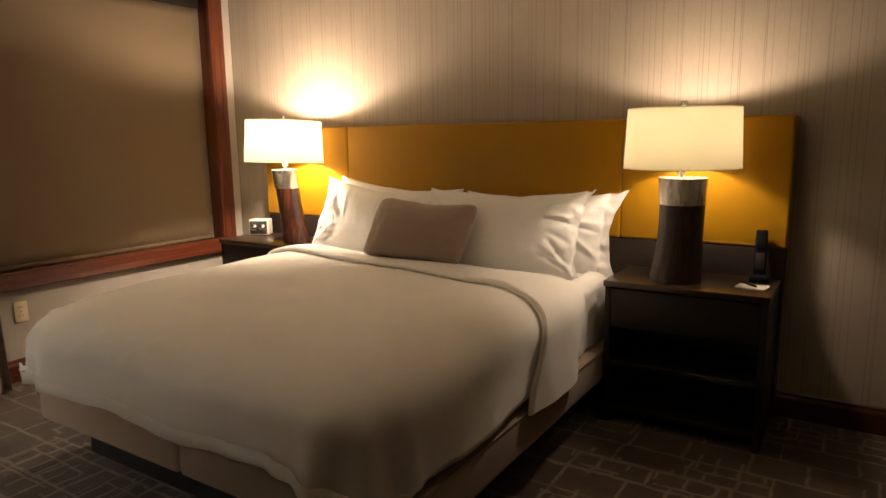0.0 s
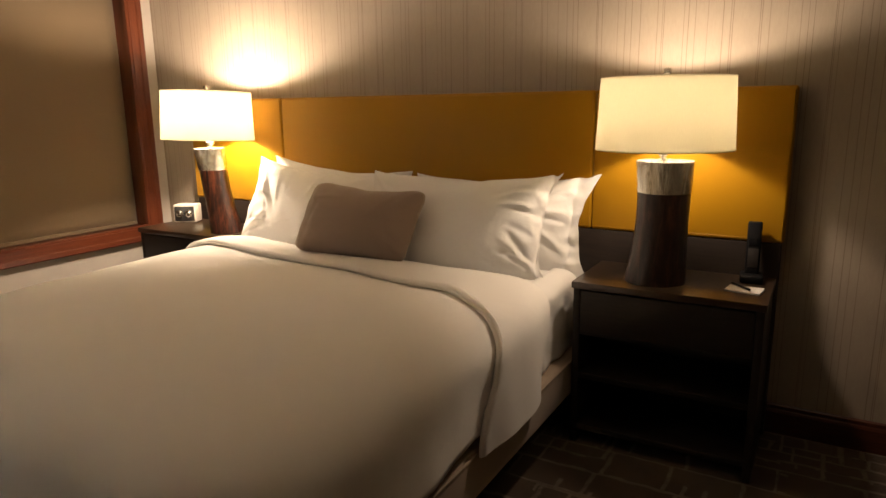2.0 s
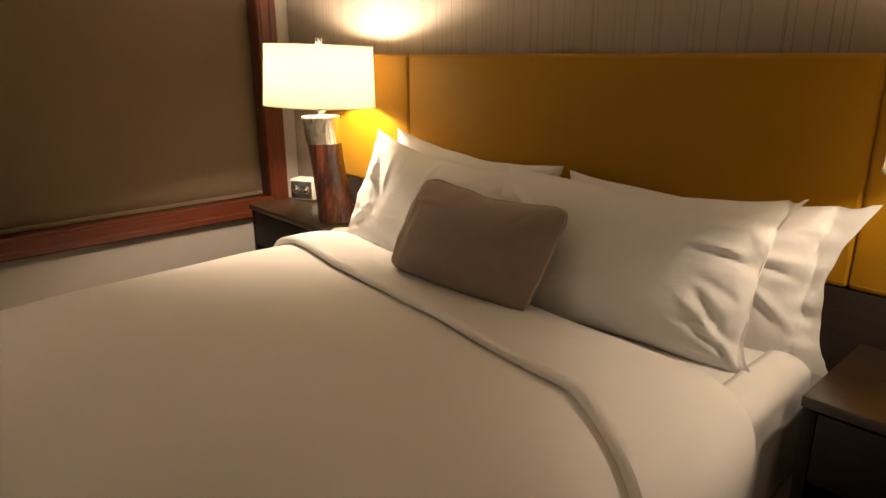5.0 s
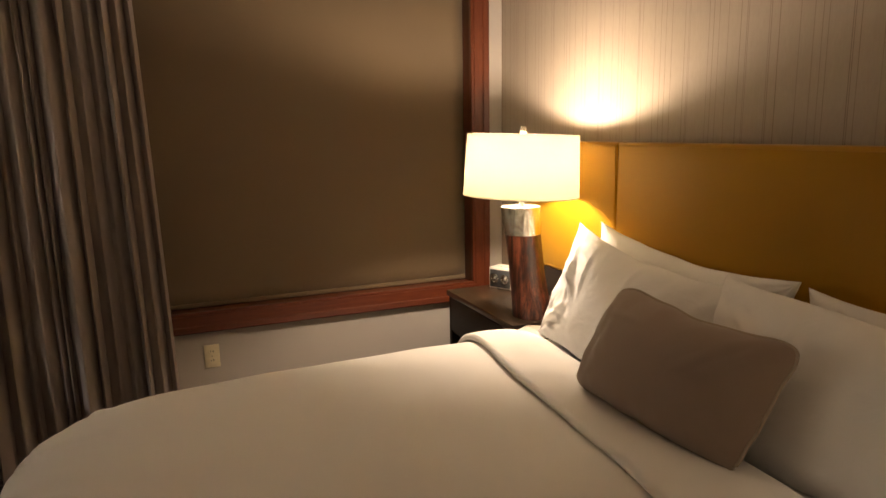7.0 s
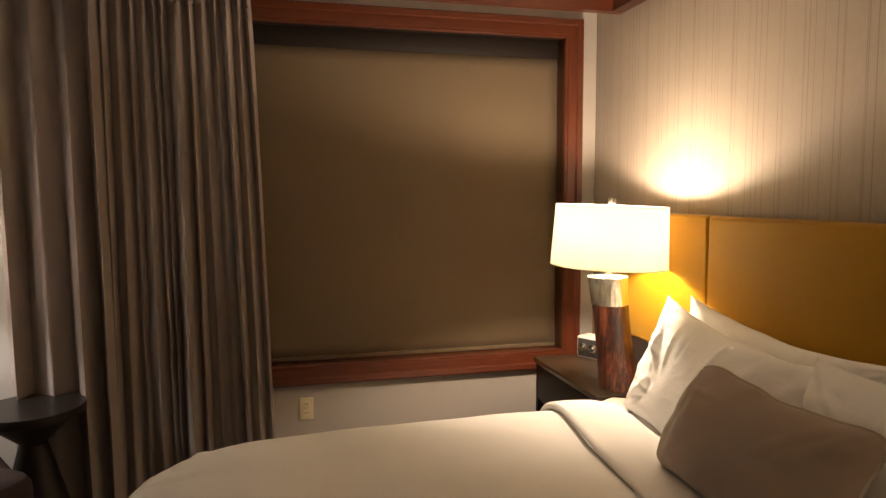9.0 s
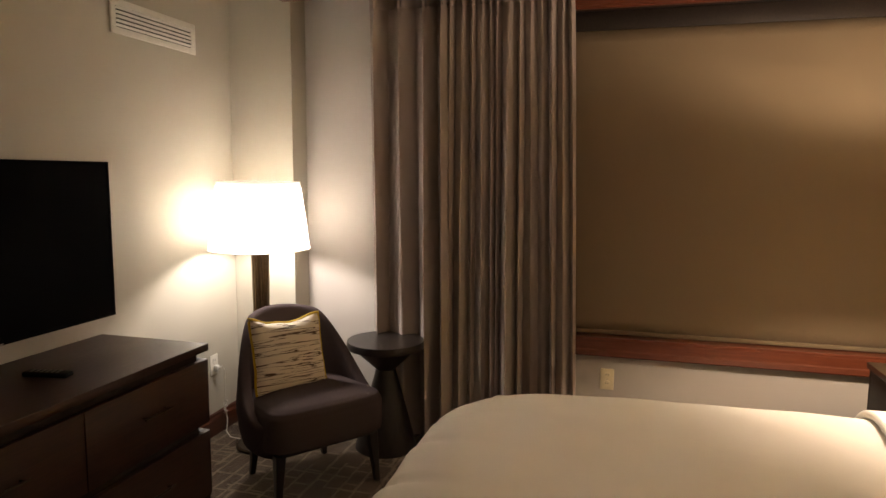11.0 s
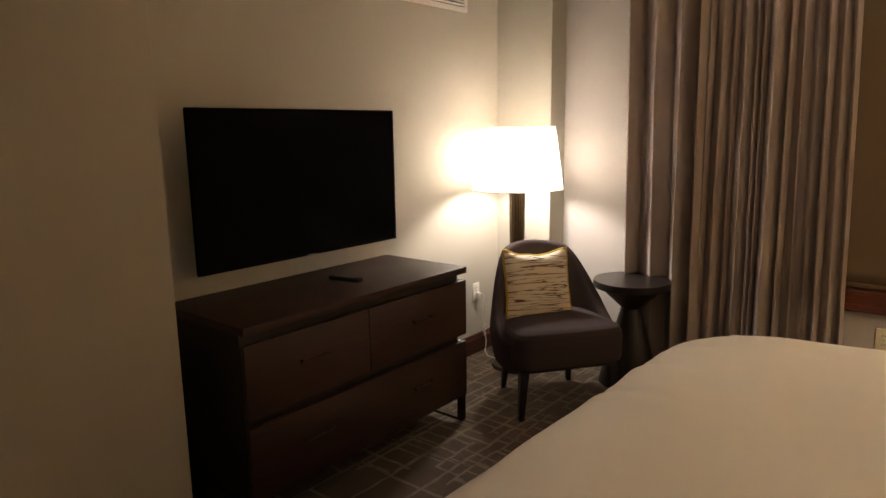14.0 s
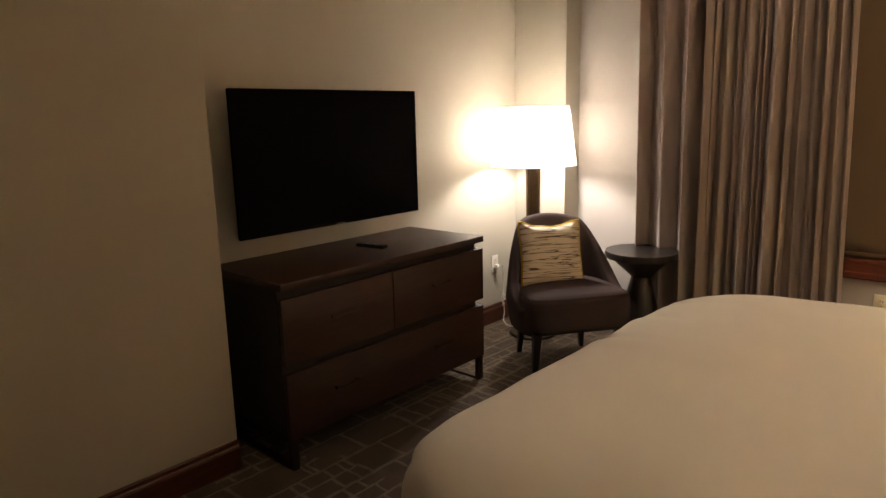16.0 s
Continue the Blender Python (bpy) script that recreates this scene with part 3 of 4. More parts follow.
def duvet():
    d = thing("duvet", pose(CX, FOOT, 0.35), "plump white duvet smoothed over the bed with its top turned back", "duvet")
    inv = Matrix.Translation((-CX, -FOOT, -0.35))
    reach, foot = IN_W + 0.70, 0.70

    def over(u, v):
        a = (u * 2 - 1) * reach
        tail = 0.012 * math.sin(a * 4) + 0.012 * wob(a * 2.4, 3, 1) - 0.033 * smooth01((a + 0.4) / 0.9)
        end = top_line(a) - FOOT - 0.02
        b = -foot + v * (end + foot)
        return inv @ duvet_point(a, b, 0.0, 0.252 + tail)
    ob = part("cover", sheet_of(over, 120, 110), DUVET, d)
    sd = ob.modifiers.new("thick", "SOLIDIFY")
    sd.thickness, sd.offset = 0.016, -1

    def edge(u, v):
        a = (u * 2 - 1) * reach
        tail = 0.012 * math.sin(a * 4) + 0.012 * wob(a * 2.4, 3, 1) - 0.033 * smooth01((a + 0.4) / 0.9)
        p = duvet_point(a, -foot, 0.008, 0.252 + tail)
        return inv @ (p + Vector((0, -0.004 - 0.006 * (1 - v) * wob(a * 9, 1, 2), -0.024 + 0.046 * v)))
    ob = part("hem", sheet_of(edge, 120, 2), DUVET, d, "lighter stitched hem")
    ob.modifiers.new("thick", "SOLIDIFY").thickness = 0.006

    def cuff(u, v):
        a = (u * 2 - 1) * reach
        lo, hi = fold_line(a), top_line(a)
        roll = 0.011 * (1 + 0.15 * wob(a * 4, 0, 6))
        if v < 0.3:
            th = (v / 0.3 - 0.5) * math.pi
            b, lift = lo + roll * (1 - math.cos(th)), roll * (1 + math.sin(th)) + 0.002
        else:
            k = (v - 0.3) / 0.7
            b, lift = lo + roll + k * (hi - lo - roll), (2 * roll + 0.002) * (1 - k ** 3) + 0.002 + 0.010 * k * (1 - k) * wob(a * 6, k * 3, 4)
        return inv @ duvet_point(a, b - FOOT, lift, 0.268)

    def under(u, v):
        a = (u * 2 - 1) * reach
        return inv @ duvet_point(a, fold_line(a) + 0.034 + v * (top_line(a) - fold_line(a) - 0.034) - FOOT, 0.002, 0.268)
    bm = sheet_of(cuff, 120, 30)
    sheet_of(under, 120, 22, bm)
    bmesh.ops.remove_doubles(bm, verts=bm.verts, dist=0.0005)
    part("cuff", bm, DUVET, d, "turned-back duvet cuff")


def fold_line(a):
    """Where the turned-back edge lies along the bed, by the place across it."""
    base = 2.835 - 0.085 * a
    return base - 0.37 * smooth01((a - 0.60) / 0.70) - 0.02 * smooth01((-a - 0.8) / 0.4) + 0.012 * wob(a * 3, 0, 5)


def top_line(a):
    base = 3.13 - 0.03 * a
    return base - 0.28 * smooth01((a - 0.80) / 0.55) + 0.02 * smooth01((-a - 0.8) / 0.4)


duvet()


def pillow(name, w, h, d, m, mat, label, category, group, seed, pinch=0.05, wrinkle=0.008, flap=0.0, pipe=None, nu=150, nv=90, pipe_label="", pipe_r=0.0055, shear=0.0, tucks=(), body=0.5, ears=0.0, sag=1.0):
    """A stuffed case; flap: the empty open end beyond the filling, on the +x side; ears: how far the corners stick out; body: 0.5 boxy, 0.9 softly domed."""
    p = thing(name, m, label, category, group)

    def outline(u, v):
        a, b = u * 2 - 1, v * 2 - 1
        x = w / 2 * a * (1 - pinch * (1 - b * b) * 0.9 + 0.03 * wob(b * 2.6, a * 0.5, seed))
        z = h / 2 * b * (1 - pinch * (1 - a * a) * 0.9 + 0.045 * wob(a * 2.6, b * 0.5, seed + 5))
        z -= 0.06 * h * max(0.0, b) * math.cos(a * 1.8) * (sag if pinch > 0.03 else 0)
        if ears:
            tip = (a * a * b * b) ** 3
            x += ears * tip * (1 if a > 0 else -1)
            z += ears * tip * (1 if b > 0 else -1)
        if flap and a > 1 - 2 * flap:
            k = (a - 1 + 2 * flap) / (2 * flap)
            x -= 0.050 * k * (1 - b * b) * (1 + 0.4 * wob(b * 3, 1, seed))
            z *= 1 - 0.035 * math.sin(math.pi * min(1, k * 1.3)) * (1 if b > 0 else 0.5)
        x += shear * z
        return a, b, x, z

    rnd = random.Random(seed)
    folds = []
    for _ in range(14):
        ca, cb = rnd.choice((-1, 1)), rnd.choice((-1, 1))
        ox, oz = ca * w * rnd.uniform(0.34, 0.50), cb * h * rnd.uniform(0.20, 0.50)
        ang = math.atan2(-oz, -ox * 0.6) + rnd.uniform(-0.6, 0.6)
        folds.append((ox, oz, math.cos(ang), math.sin(ang), rnd.uniform(0.10, 0.28), rnd.uniform(0.009, 0.020), rnd.uniform(-1.2, 1.1)))
    for ox, oz, deg, far, thin, deep in tucks:
        folds.append((ox * w / 2, oz * h / 2, math.cos(math.radians(deg)), math.sin(math.radians(deg)), far, thin, deep))

    def side(sign):
        def f(u, v):
            u = 0.5 - 0.5 * math.cos(math.pi * u)
            v = 0.5 - 0.5 * math.cos(math.pi * v)
            a, b, x, z = outline(u, v)
            full = 1 - 2 * flap + 0.05 * wob(b * 3, 2, seed) * (1 if flap else 0)
            ai = abs(a) if a < 0 or not flap else min(1.0, a / full)
            bulge = max(0.0, (1 - ai ** 2.6) * (1 - abs(b) ** 2.6)) ** body
            t = d / 2 * bulge
            rim = (1 - bulge)
            inner = 1 if abs(a) < 0.999 and abs(b) < 0.999 else 0
            t += wrinkle * bulge ** 0.3 * (wob(x * 16, z * 9, seed) * rim + 0.5 * wob(x * 7, z * 7, seed + 2)) * inner
            crease = wrinkle * 0.5 * rim * bulge ** 0.4 * abs(math.sin(7 * math.atan2(b, a) + 4 * wob(a, b, seed)))
            for ca, cb in ((-1, -1), (1, -1), (1, 1), (-1, 1)):
                dx, dz = (ca * w / 2 - x), (cb * h / 2 - z)
                dist = math.hypot(dx, dz)
                if dist < 0.40:
                    t += 0.55 * wrinkle * math.exp(-(dist / 0.16) ** 1.5) * math.sin(9 * math.atan2(dz, dx) + seed + ca * 2 + cb + 7 * wob(x * 6, z * 6, seed)) * bulge ** 0.8
            for ox, oz, dx, dz, far, thin, deep in folds:
                s1 = (x - ox) * dx + (z - oz) * dz
                if 0 < s1 < far:
                    s2 = (x - ox) * dz - (z - oz) * dx + 0.012 * math.sin(s1 * 16 + seed)
                    if abs(s2) < 3 * thin:
                        t += 0.5 * wrinkle * deep * math.exp(-(s2 / thin) ** 2) * math.sin(math.pi * s1 / far) * min(1, bulge * 2)
            t = max(0.0006, t - crease)
            y = -sign * t
            if flap:
                k = smooth01((a - full + 0.10) / (2 * flap + 0.06))
                if k > 0:
                    gather = math.sin(z * 46 + 3 * wob(z * 7, x * 5, seed)) * 0.5 + wob(z * 22, x * 9, seed + 9)
                    y += 0.016 * gather * math.sin(math.pi * min(1.0, k * 0.9)) - 0.02 * k * k * wob(z * 5, 3, seed)
            return Vector((x, y, z))
        return f
    bm = sheet_of(side(1), nu, nv)
    sheet_of(side(-1), nu, nv, bm)
    bmesh.ops.remove_doubles(bm, verts=[v for v in bm.verts if len(v.link_faces) < 4], dist=0.0016)
    part("cover", bm, mat, p)
    if pipe:
        loop = []
        for k in range(4):
            for i in range(24):
                s = i / 24
                uu, vv = ((s, 0), (1, s), (1 - s, 1), (0, 1 - s))[k]
                _, _, x, z = outline(uu, vv)
                loop.append((x, 0, z))
        loop.append(loop[0])
        part("piping", tube(loop, pipe_r, 8), pipe, p, pipe_label)
    return p


def bed_pillows():
    g = "sleeping pillows on the bed"
    pillow("pillow", 0.90, 0.47, 0.17, pose(-2.27, 3.475, 0.866, -9, 4, 0), PILLOW, "white cotton pillow standing against the headboard", "pillow", g, 11, wrinkle=0.013, ears=0.008)
    pillow("pillow", 0.93, 0.46, 0.17, pose(-1.30, 3.470, 0.852, -9, -1.5, 0), PILLOW, "white cotton pillow with a crumpled open end against the headboard", "pillow", g, 23, flap=0.10, wrinkle=0.014, shear=0.08, ears=0.0, tucks=((0.75, 0.7, 205, 0.22, 0.012, -1.6), (0.78, 0.2, 170, 0.20, 0.012, 1.5), (0.76, 0.0, 160, 0.18, 0.010, -1.6), (0.75, -0.6, 130, 0.22, 0.012, 1.5)))
    pillow("pillow", 0.95, 0.465, 0.20, pose(-2.285, 3.315, 0.876, -21, 4.0, -4), PILLOW, "white cotton pillow leaning on the one behind", "pillow", g, 31, wrinkle=0.016, ears=0.010, body=0.55, tucks=((-0.90, 0.90, -50, 0.36, 0.012, 1.5), (-0.86, 0.88, -58, 0.36, 0.010, -1.3), (-0.80, 0.90, -66, 0.32, 0.011, 1.4), (-0.90, 0.76, -38, 0.32, 0.011, -1.3), (-0.55, 0.92, -72, 0.26, 0.012, 1.1), (-0.35, 0.92, -80, 0.18, 0.010, -1.0), (-0.88, -0.85, 40, 0.24, 0.013, 1.2), (-0.92, 0.2, -8, 0.20, 0.012, 1.0), (0.1, 0.92, -100, 0.16, 0.012, 1.0)))
    pillow("pillow", 0.96, 0.47, 0.21, pose(-1.435, 3.300, 0.876, -22, -1.0, 3), PILLOW, "white cotton pillow leaning on the one behind, end flap loose", "pillow", g, 47, flap=0.045, wrinkle=0.011, shear=0.03, ears=0.0, body=0.55, tucks=((0.90, -0.95, 138, 0.24, 0.010, 1.9), (0.90, -0.95, 152, 0.22, 0.009, -1.9), (0.84, -0.95, 122, 0.22, 0.010, -1.6), (0.91, -0.8, 165, 0.18, 0.010, 1.6), (0.90, 0.14, 172, 0.20, 0.010, -2.2), (0.90, 0.24, 176, 0.22, 0.012, 2.0), (0.88, 0.72, 195, 0.26, 0.013, -1.7), (0.89, 0.60, 190, 0.24, 0.012, 1.5), (0.88, -0.3, 160, 0.16, 0.012, -1.3), (-0.9, 0.9, -40, 0.2, 0.012, 1.3)))
    pillow("lumbar_cushion", 0.62, 0.35, 0.25, pose(-1.82, 3.085, 0.884, -24, 2.0, 2), TAUPE, "taupe lumbar cushion with piped edges leaning on white pillows", "cushion", "", 5, pinch=0.035, wrinkle=0.008, pipe=TAUPE_PIPE, pipe_r=0.0045, shear=0.13, body=0.72, ears=-0.024, tucks=((-0.8, 0.85, -60, 0.12, 0.014, 1.2), (0.85, -0.8, 130, 0.12, 0.014, 1.2), (0.85, 0.8, 225, 0.10, 0.014, -1.0)))


bed_pillows()

# ---- bedside ----
NS_TOP = 0.70


def nightstand(x0, x1, label):
    n = thing("nightstand", pose((x0 + x1) / 2, 3.39, 0.0), label, "nightstand", "nightstands beside the bed")
    w, d = (x1 - x0) / 2, 0.205
    T = NS_TOP
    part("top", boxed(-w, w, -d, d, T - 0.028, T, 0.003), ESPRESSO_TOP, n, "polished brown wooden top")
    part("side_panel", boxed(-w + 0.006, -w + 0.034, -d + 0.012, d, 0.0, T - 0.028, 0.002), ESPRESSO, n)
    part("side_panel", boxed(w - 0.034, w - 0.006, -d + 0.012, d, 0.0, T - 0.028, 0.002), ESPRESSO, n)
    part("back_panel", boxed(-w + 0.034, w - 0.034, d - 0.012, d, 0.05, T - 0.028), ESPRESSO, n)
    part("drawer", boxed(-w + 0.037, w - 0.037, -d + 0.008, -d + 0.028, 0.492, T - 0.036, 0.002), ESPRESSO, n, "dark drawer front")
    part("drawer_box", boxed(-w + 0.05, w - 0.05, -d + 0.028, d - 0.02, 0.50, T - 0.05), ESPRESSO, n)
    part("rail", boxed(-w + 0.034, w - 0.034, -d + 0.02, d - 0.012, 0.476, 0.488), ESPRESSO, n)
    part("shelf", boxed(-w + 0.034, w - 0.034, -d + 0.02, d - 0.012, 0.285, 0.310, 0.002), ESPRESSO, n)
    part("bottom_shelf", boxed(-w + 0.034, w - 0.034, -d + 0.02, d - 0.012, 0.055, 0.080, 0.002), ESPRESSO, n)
    return n


nightstand(-0.832, -0.12, "dark brown wooden nightstand with a drawer and open shelves")
nightstand(-3.575, -2.863, "dark brown wooden nightstand with a drawer beside the window")


def table_lamp(x, y, top, lean, seed, label, base_shift, watts, girth=1.0, tilt=(0, 0), wood=LOG):
    """A leaning log with a silvered crown, and a wide drum shade."""
    l = thing("table_lamp", pose(x, y, NS_TOP), label, "table lamp", "bedside table lamps")
    rnd = random.Random(seed)
    ph = [rnd.uniform(0, 6.28) for _ in range(6)]

    def ring(z, grow=0.0):
        k = z / 0.48
        cx = base_shift[0] * (1 - k) + lean[0] * math.sin(k * 2.4) * 0.25
        cy = base_shift[1] * (1 - k) + lean[1] * math.sin(k * 2.4) * 0.25
        r0 = girth * (0.112 - 0.010 * k - 0.012 * math.sin(k * math.pi)) + grow
        out = []
        for i in range(40):
            a = 2 * math.pi * i / 40
            r = r0 * (1 + 0.045 * math.sin(2 * a + ph[0] + k * 0.8) + 0.022 * math.sin(3 * a + ph[1] - k) + 0.012 * math.sin(7 * a + ph[2]) + 0.012 * wob(math.cos(a) * 3, math.sin(a) * 3, z * 6 + seed))
            out.append((cx + r * math.cos(a), cy + r * math.sin(a), z))
        return out

    def skin(zs, grow=0.0):
        bm = bmesh.new()
        rows = [[bm.verts.new(p) for p in ring(z, grow)] for z in zs]
        for p, q in zip(rows, rows[1:]):
            for i in range(40):
                bm.faces.new((p[i], p[(i + 1) % 40], q[(i + 1) % 40], q[i]))
        bm.faces.new(rows[0][::-1])
        bm.faces.new(rows[-1])
        return bm
    part("log", skin([0.0, 0.004] + [0.02 + 0.34 * i / 14 for i in range(15)]), wood, l, "dark polished log")
    part("crown", skin([0.360 + 0.118 * i / 8 for i in range(9)] + [0.4805], 0.0022), LEAF, l, "silver-leafed top of the log")
    part("neck", lathe([(0.016, 0.480), (0.016, 0.486), (0.009, 0.490), (0.009, 0.496), (0.019, 0.502), (0.021, 0.514), (0.016, 0.524), (0.008, 0.530), (0.008, 0.60)], 20), CHROME, l)
    zb, zt = top - 0.262 - NS_TOP, top - NS_TOP
    rb, rt = 0.252, 0.240
    bm = lathe([(rb, zb), (rt, zt), (rt - 0.0025, zt), (rb - 0.0025, zb), (rb, zb)], 72, False)
    bmesh.ops.remove_doubles(bm, verts=bm.verts, dist=0.0001)
    tip = pose(0, 0, 0.66) @ pose(0, 0, 0, tilt[0], tilt[1], 0) @ pose(0, 0, -0.66)
    part("shade", bm, SHADE, l, "cream linen drum shade", at=tip)
    for z, r in ((zb, rb), (zt, rt)):
        part("shade_ring", tube([(r * math.cos(2 * math.pi * i / 60), r * math.sin(2 * math.pi * i / 60), z) for i in range(61)], 0.0022, 6), SHADE, l, at=tip)
    part("rod", lathe([(0.004, 0.60), (0.004, zt + 0.004)], 10), CHROME, l)
    for k in range(3):
        a = 2 * math.pi * k / 3 + 0.5
        part("spoke", tube([(0.004 * math.cos(a), 0.004 * math.sin(a), zt - 0.012), (rt * math.cos(a), rt * math.sin(a), zt - 0.004)], 0.002, 6), CHROME, l, at=tip)
    part("finial", boxed(-0.012, 0.012, -0.012, 0.012, zt - 0.004, zt + 0.034, 0.004), LEAF, l, at=tip)
    part("bulb", lathe([(0.006, 0.62), (0.014, 0.635), (0.028, 0.685), (0.024, 0.717), (0.008, 0.735)], 20), BULB, l, at=pose(0, 0, 0)).visible_shadow = False
    lamp = bpy.data.lights.new("lamp_glow", "POINT")
    lamp.energy, lamp.color, lamp.shadow_soft_size = watts, LAMP_WARM, 0.040
    lo = new("lamp_glow", lamp)
    lo.parent = l
    lo.location = (0, 0, 0.703)
    return l


table_lamp(-0.53, 3.315, 1.487, (0.05, 0.02), 4, "lit table lamp, silver-topped dark log base, cream drum shade", (-0.015, 0.03), RIGHT_WATTS, wood=SHADED_LOG)
table_lamp(-3.03, 3.320, 1.492, (-0.05, 0.0), 9, "lit table lamp, leaning dark log base with silvered top, cream shade", (0.050, 0.03), LEFT_WATTS, 0.84, (-2.0, 0.8))


def clock_radio():
    r = thing("clock_radio", pose(-3.47, 3.475, NS_TOP, 0, 0, 28), "small white clock radio with a dark dialled front", "clock radio")
    part("case", boxed(-0.070, 0.070, -0.050, 0.050, 0.004, 0.114, 0.006, 3), WHITE_PLASTIC, r)
    part("front", boxed(-0.062, 0.062, -0.0525, -0.0495, 0.012, 0.104, 0.001), GREY_DIAL, r, "dark metal front")
    for x in (-0.030, 0.030):
        part("dial", lathe([(0.025, 0), (0.025, 0.005), (0.020, 0.008), (0.014, 0.006), (0.010, 0.010), (0.002, 0.012)], 24), CHROME, r, at=pose(x, -0.0525, 0.058, 90))
    for x in (-0.04, -0.015, 0.015, 0.04):
        part("button", boxed(x - 0.008, x + 0.008, -0.02, 0.0, 0.114, 0.117, 0.001), WHITE_PLASTIC, r)
    for x in (-0.045, 0.045):
        part("foot", lathe([(0.008, 0.0), (0.008, 0.006)], 12), BLACK_PLASTIC, r, at=pose(x, 0, 0))


clock_radio()


def notepad_and_phone():
    n = thing("notepad", pose(-0.212, 3.345, NS_TOP + 0.0005, 0, 0, -8), "white notepad lying on the dark nightstand", "notepad")
    part("pad", boxed(-0.062, 0.062, -0.042, 0.042, 0, 0.006, 0.001), PAPER, n)
    part("top_sheet", sheet_of(lambda u, v: Vector((-0.062 + 0.124 * u, -0.042 + 0.084 * v, 0.0066 + 0.003 * u * u * v)), 8, 8), PAPER, n)
    p = thing("pen", pose(-0.222, 3.350, NS_TOP + 0.0145, 0, 0, -48), "black ballpoint pen lying on the notepad", "pen")
    part("barrel", lathe([(0.004, -0.055), (0.0045, -0.05), (0.0045, 0.045)], 12), BLACK_PLASTIC, p, at=pose(0, 0, 0, 0, 90))
    part("tip", lathe([(0.0012, 0.0), (0.004, 0.014)], 12), CHROME, p, at=pose(-0.069, 0, 0, 0, 90))
    part("clip", boxed(0.005, 0.042, -0.001, 0.001, 0.004, 0.0062), CHROME, p)
    f = thing("telephone", pose(-0.205, 3.505, NS_TOP, 0, 0, 6), "black cordless telephone upright in its charging base", "telephone")
    part("base", boxed(-0.042, 0.042, -0.048, 0.048, 0, 0.032, 0.010, 3), BLACK_PLASTIC, f)
    part("receiver", boxed(-0.026, 0.026, -0.014, 0.016, 0.0, 0.212, 0.008, 3), BLACK_PLASTIC, f, at=pose(0, 0.012, 0.024, -9))
    part("keypad", boxed(-0.019, 0.019, -0.0155, -0.0135, 0.03, 0.105, 0.0005), DARK_VOID, f, at=pose(0, 0.012, 0.024, -9))
    part("display", boxed(-0.017, 0.017, -0.0155, -0.0135, 0.115, 0.145, 0.0005), SCREEN, f, at=pose(0, 0.012, 0.024, -9))


notepad_and_phone()

# ---- seating corner ----


def side_table():
    s = thing("side_table", pose(-3.60, 0.832, 0.0), "black hourglass-shaped wooden side table by the curtain", "side table")
    part("top", lathe([(0.200, 0.596), (0.215, 0.580), (0.217, 0.590), (0.213, 0.619), (0.0001, 0.619)], 64), BLACK_WOOD, s)
    part("upper_cone", lathe([(0.052, 0.455), (0.060, 0.462), (0.205, 0.597), (0.10, 0.598)], 56), BLACK_WOOD, s)
    part("lower_cone", lathe([(0.168, 0.0), (0.172, 0.006), (0.170, 0.020), (0.056, 0.452), (0.050, 0.456)], 56), BLACK_WOOD, s)


side_table()


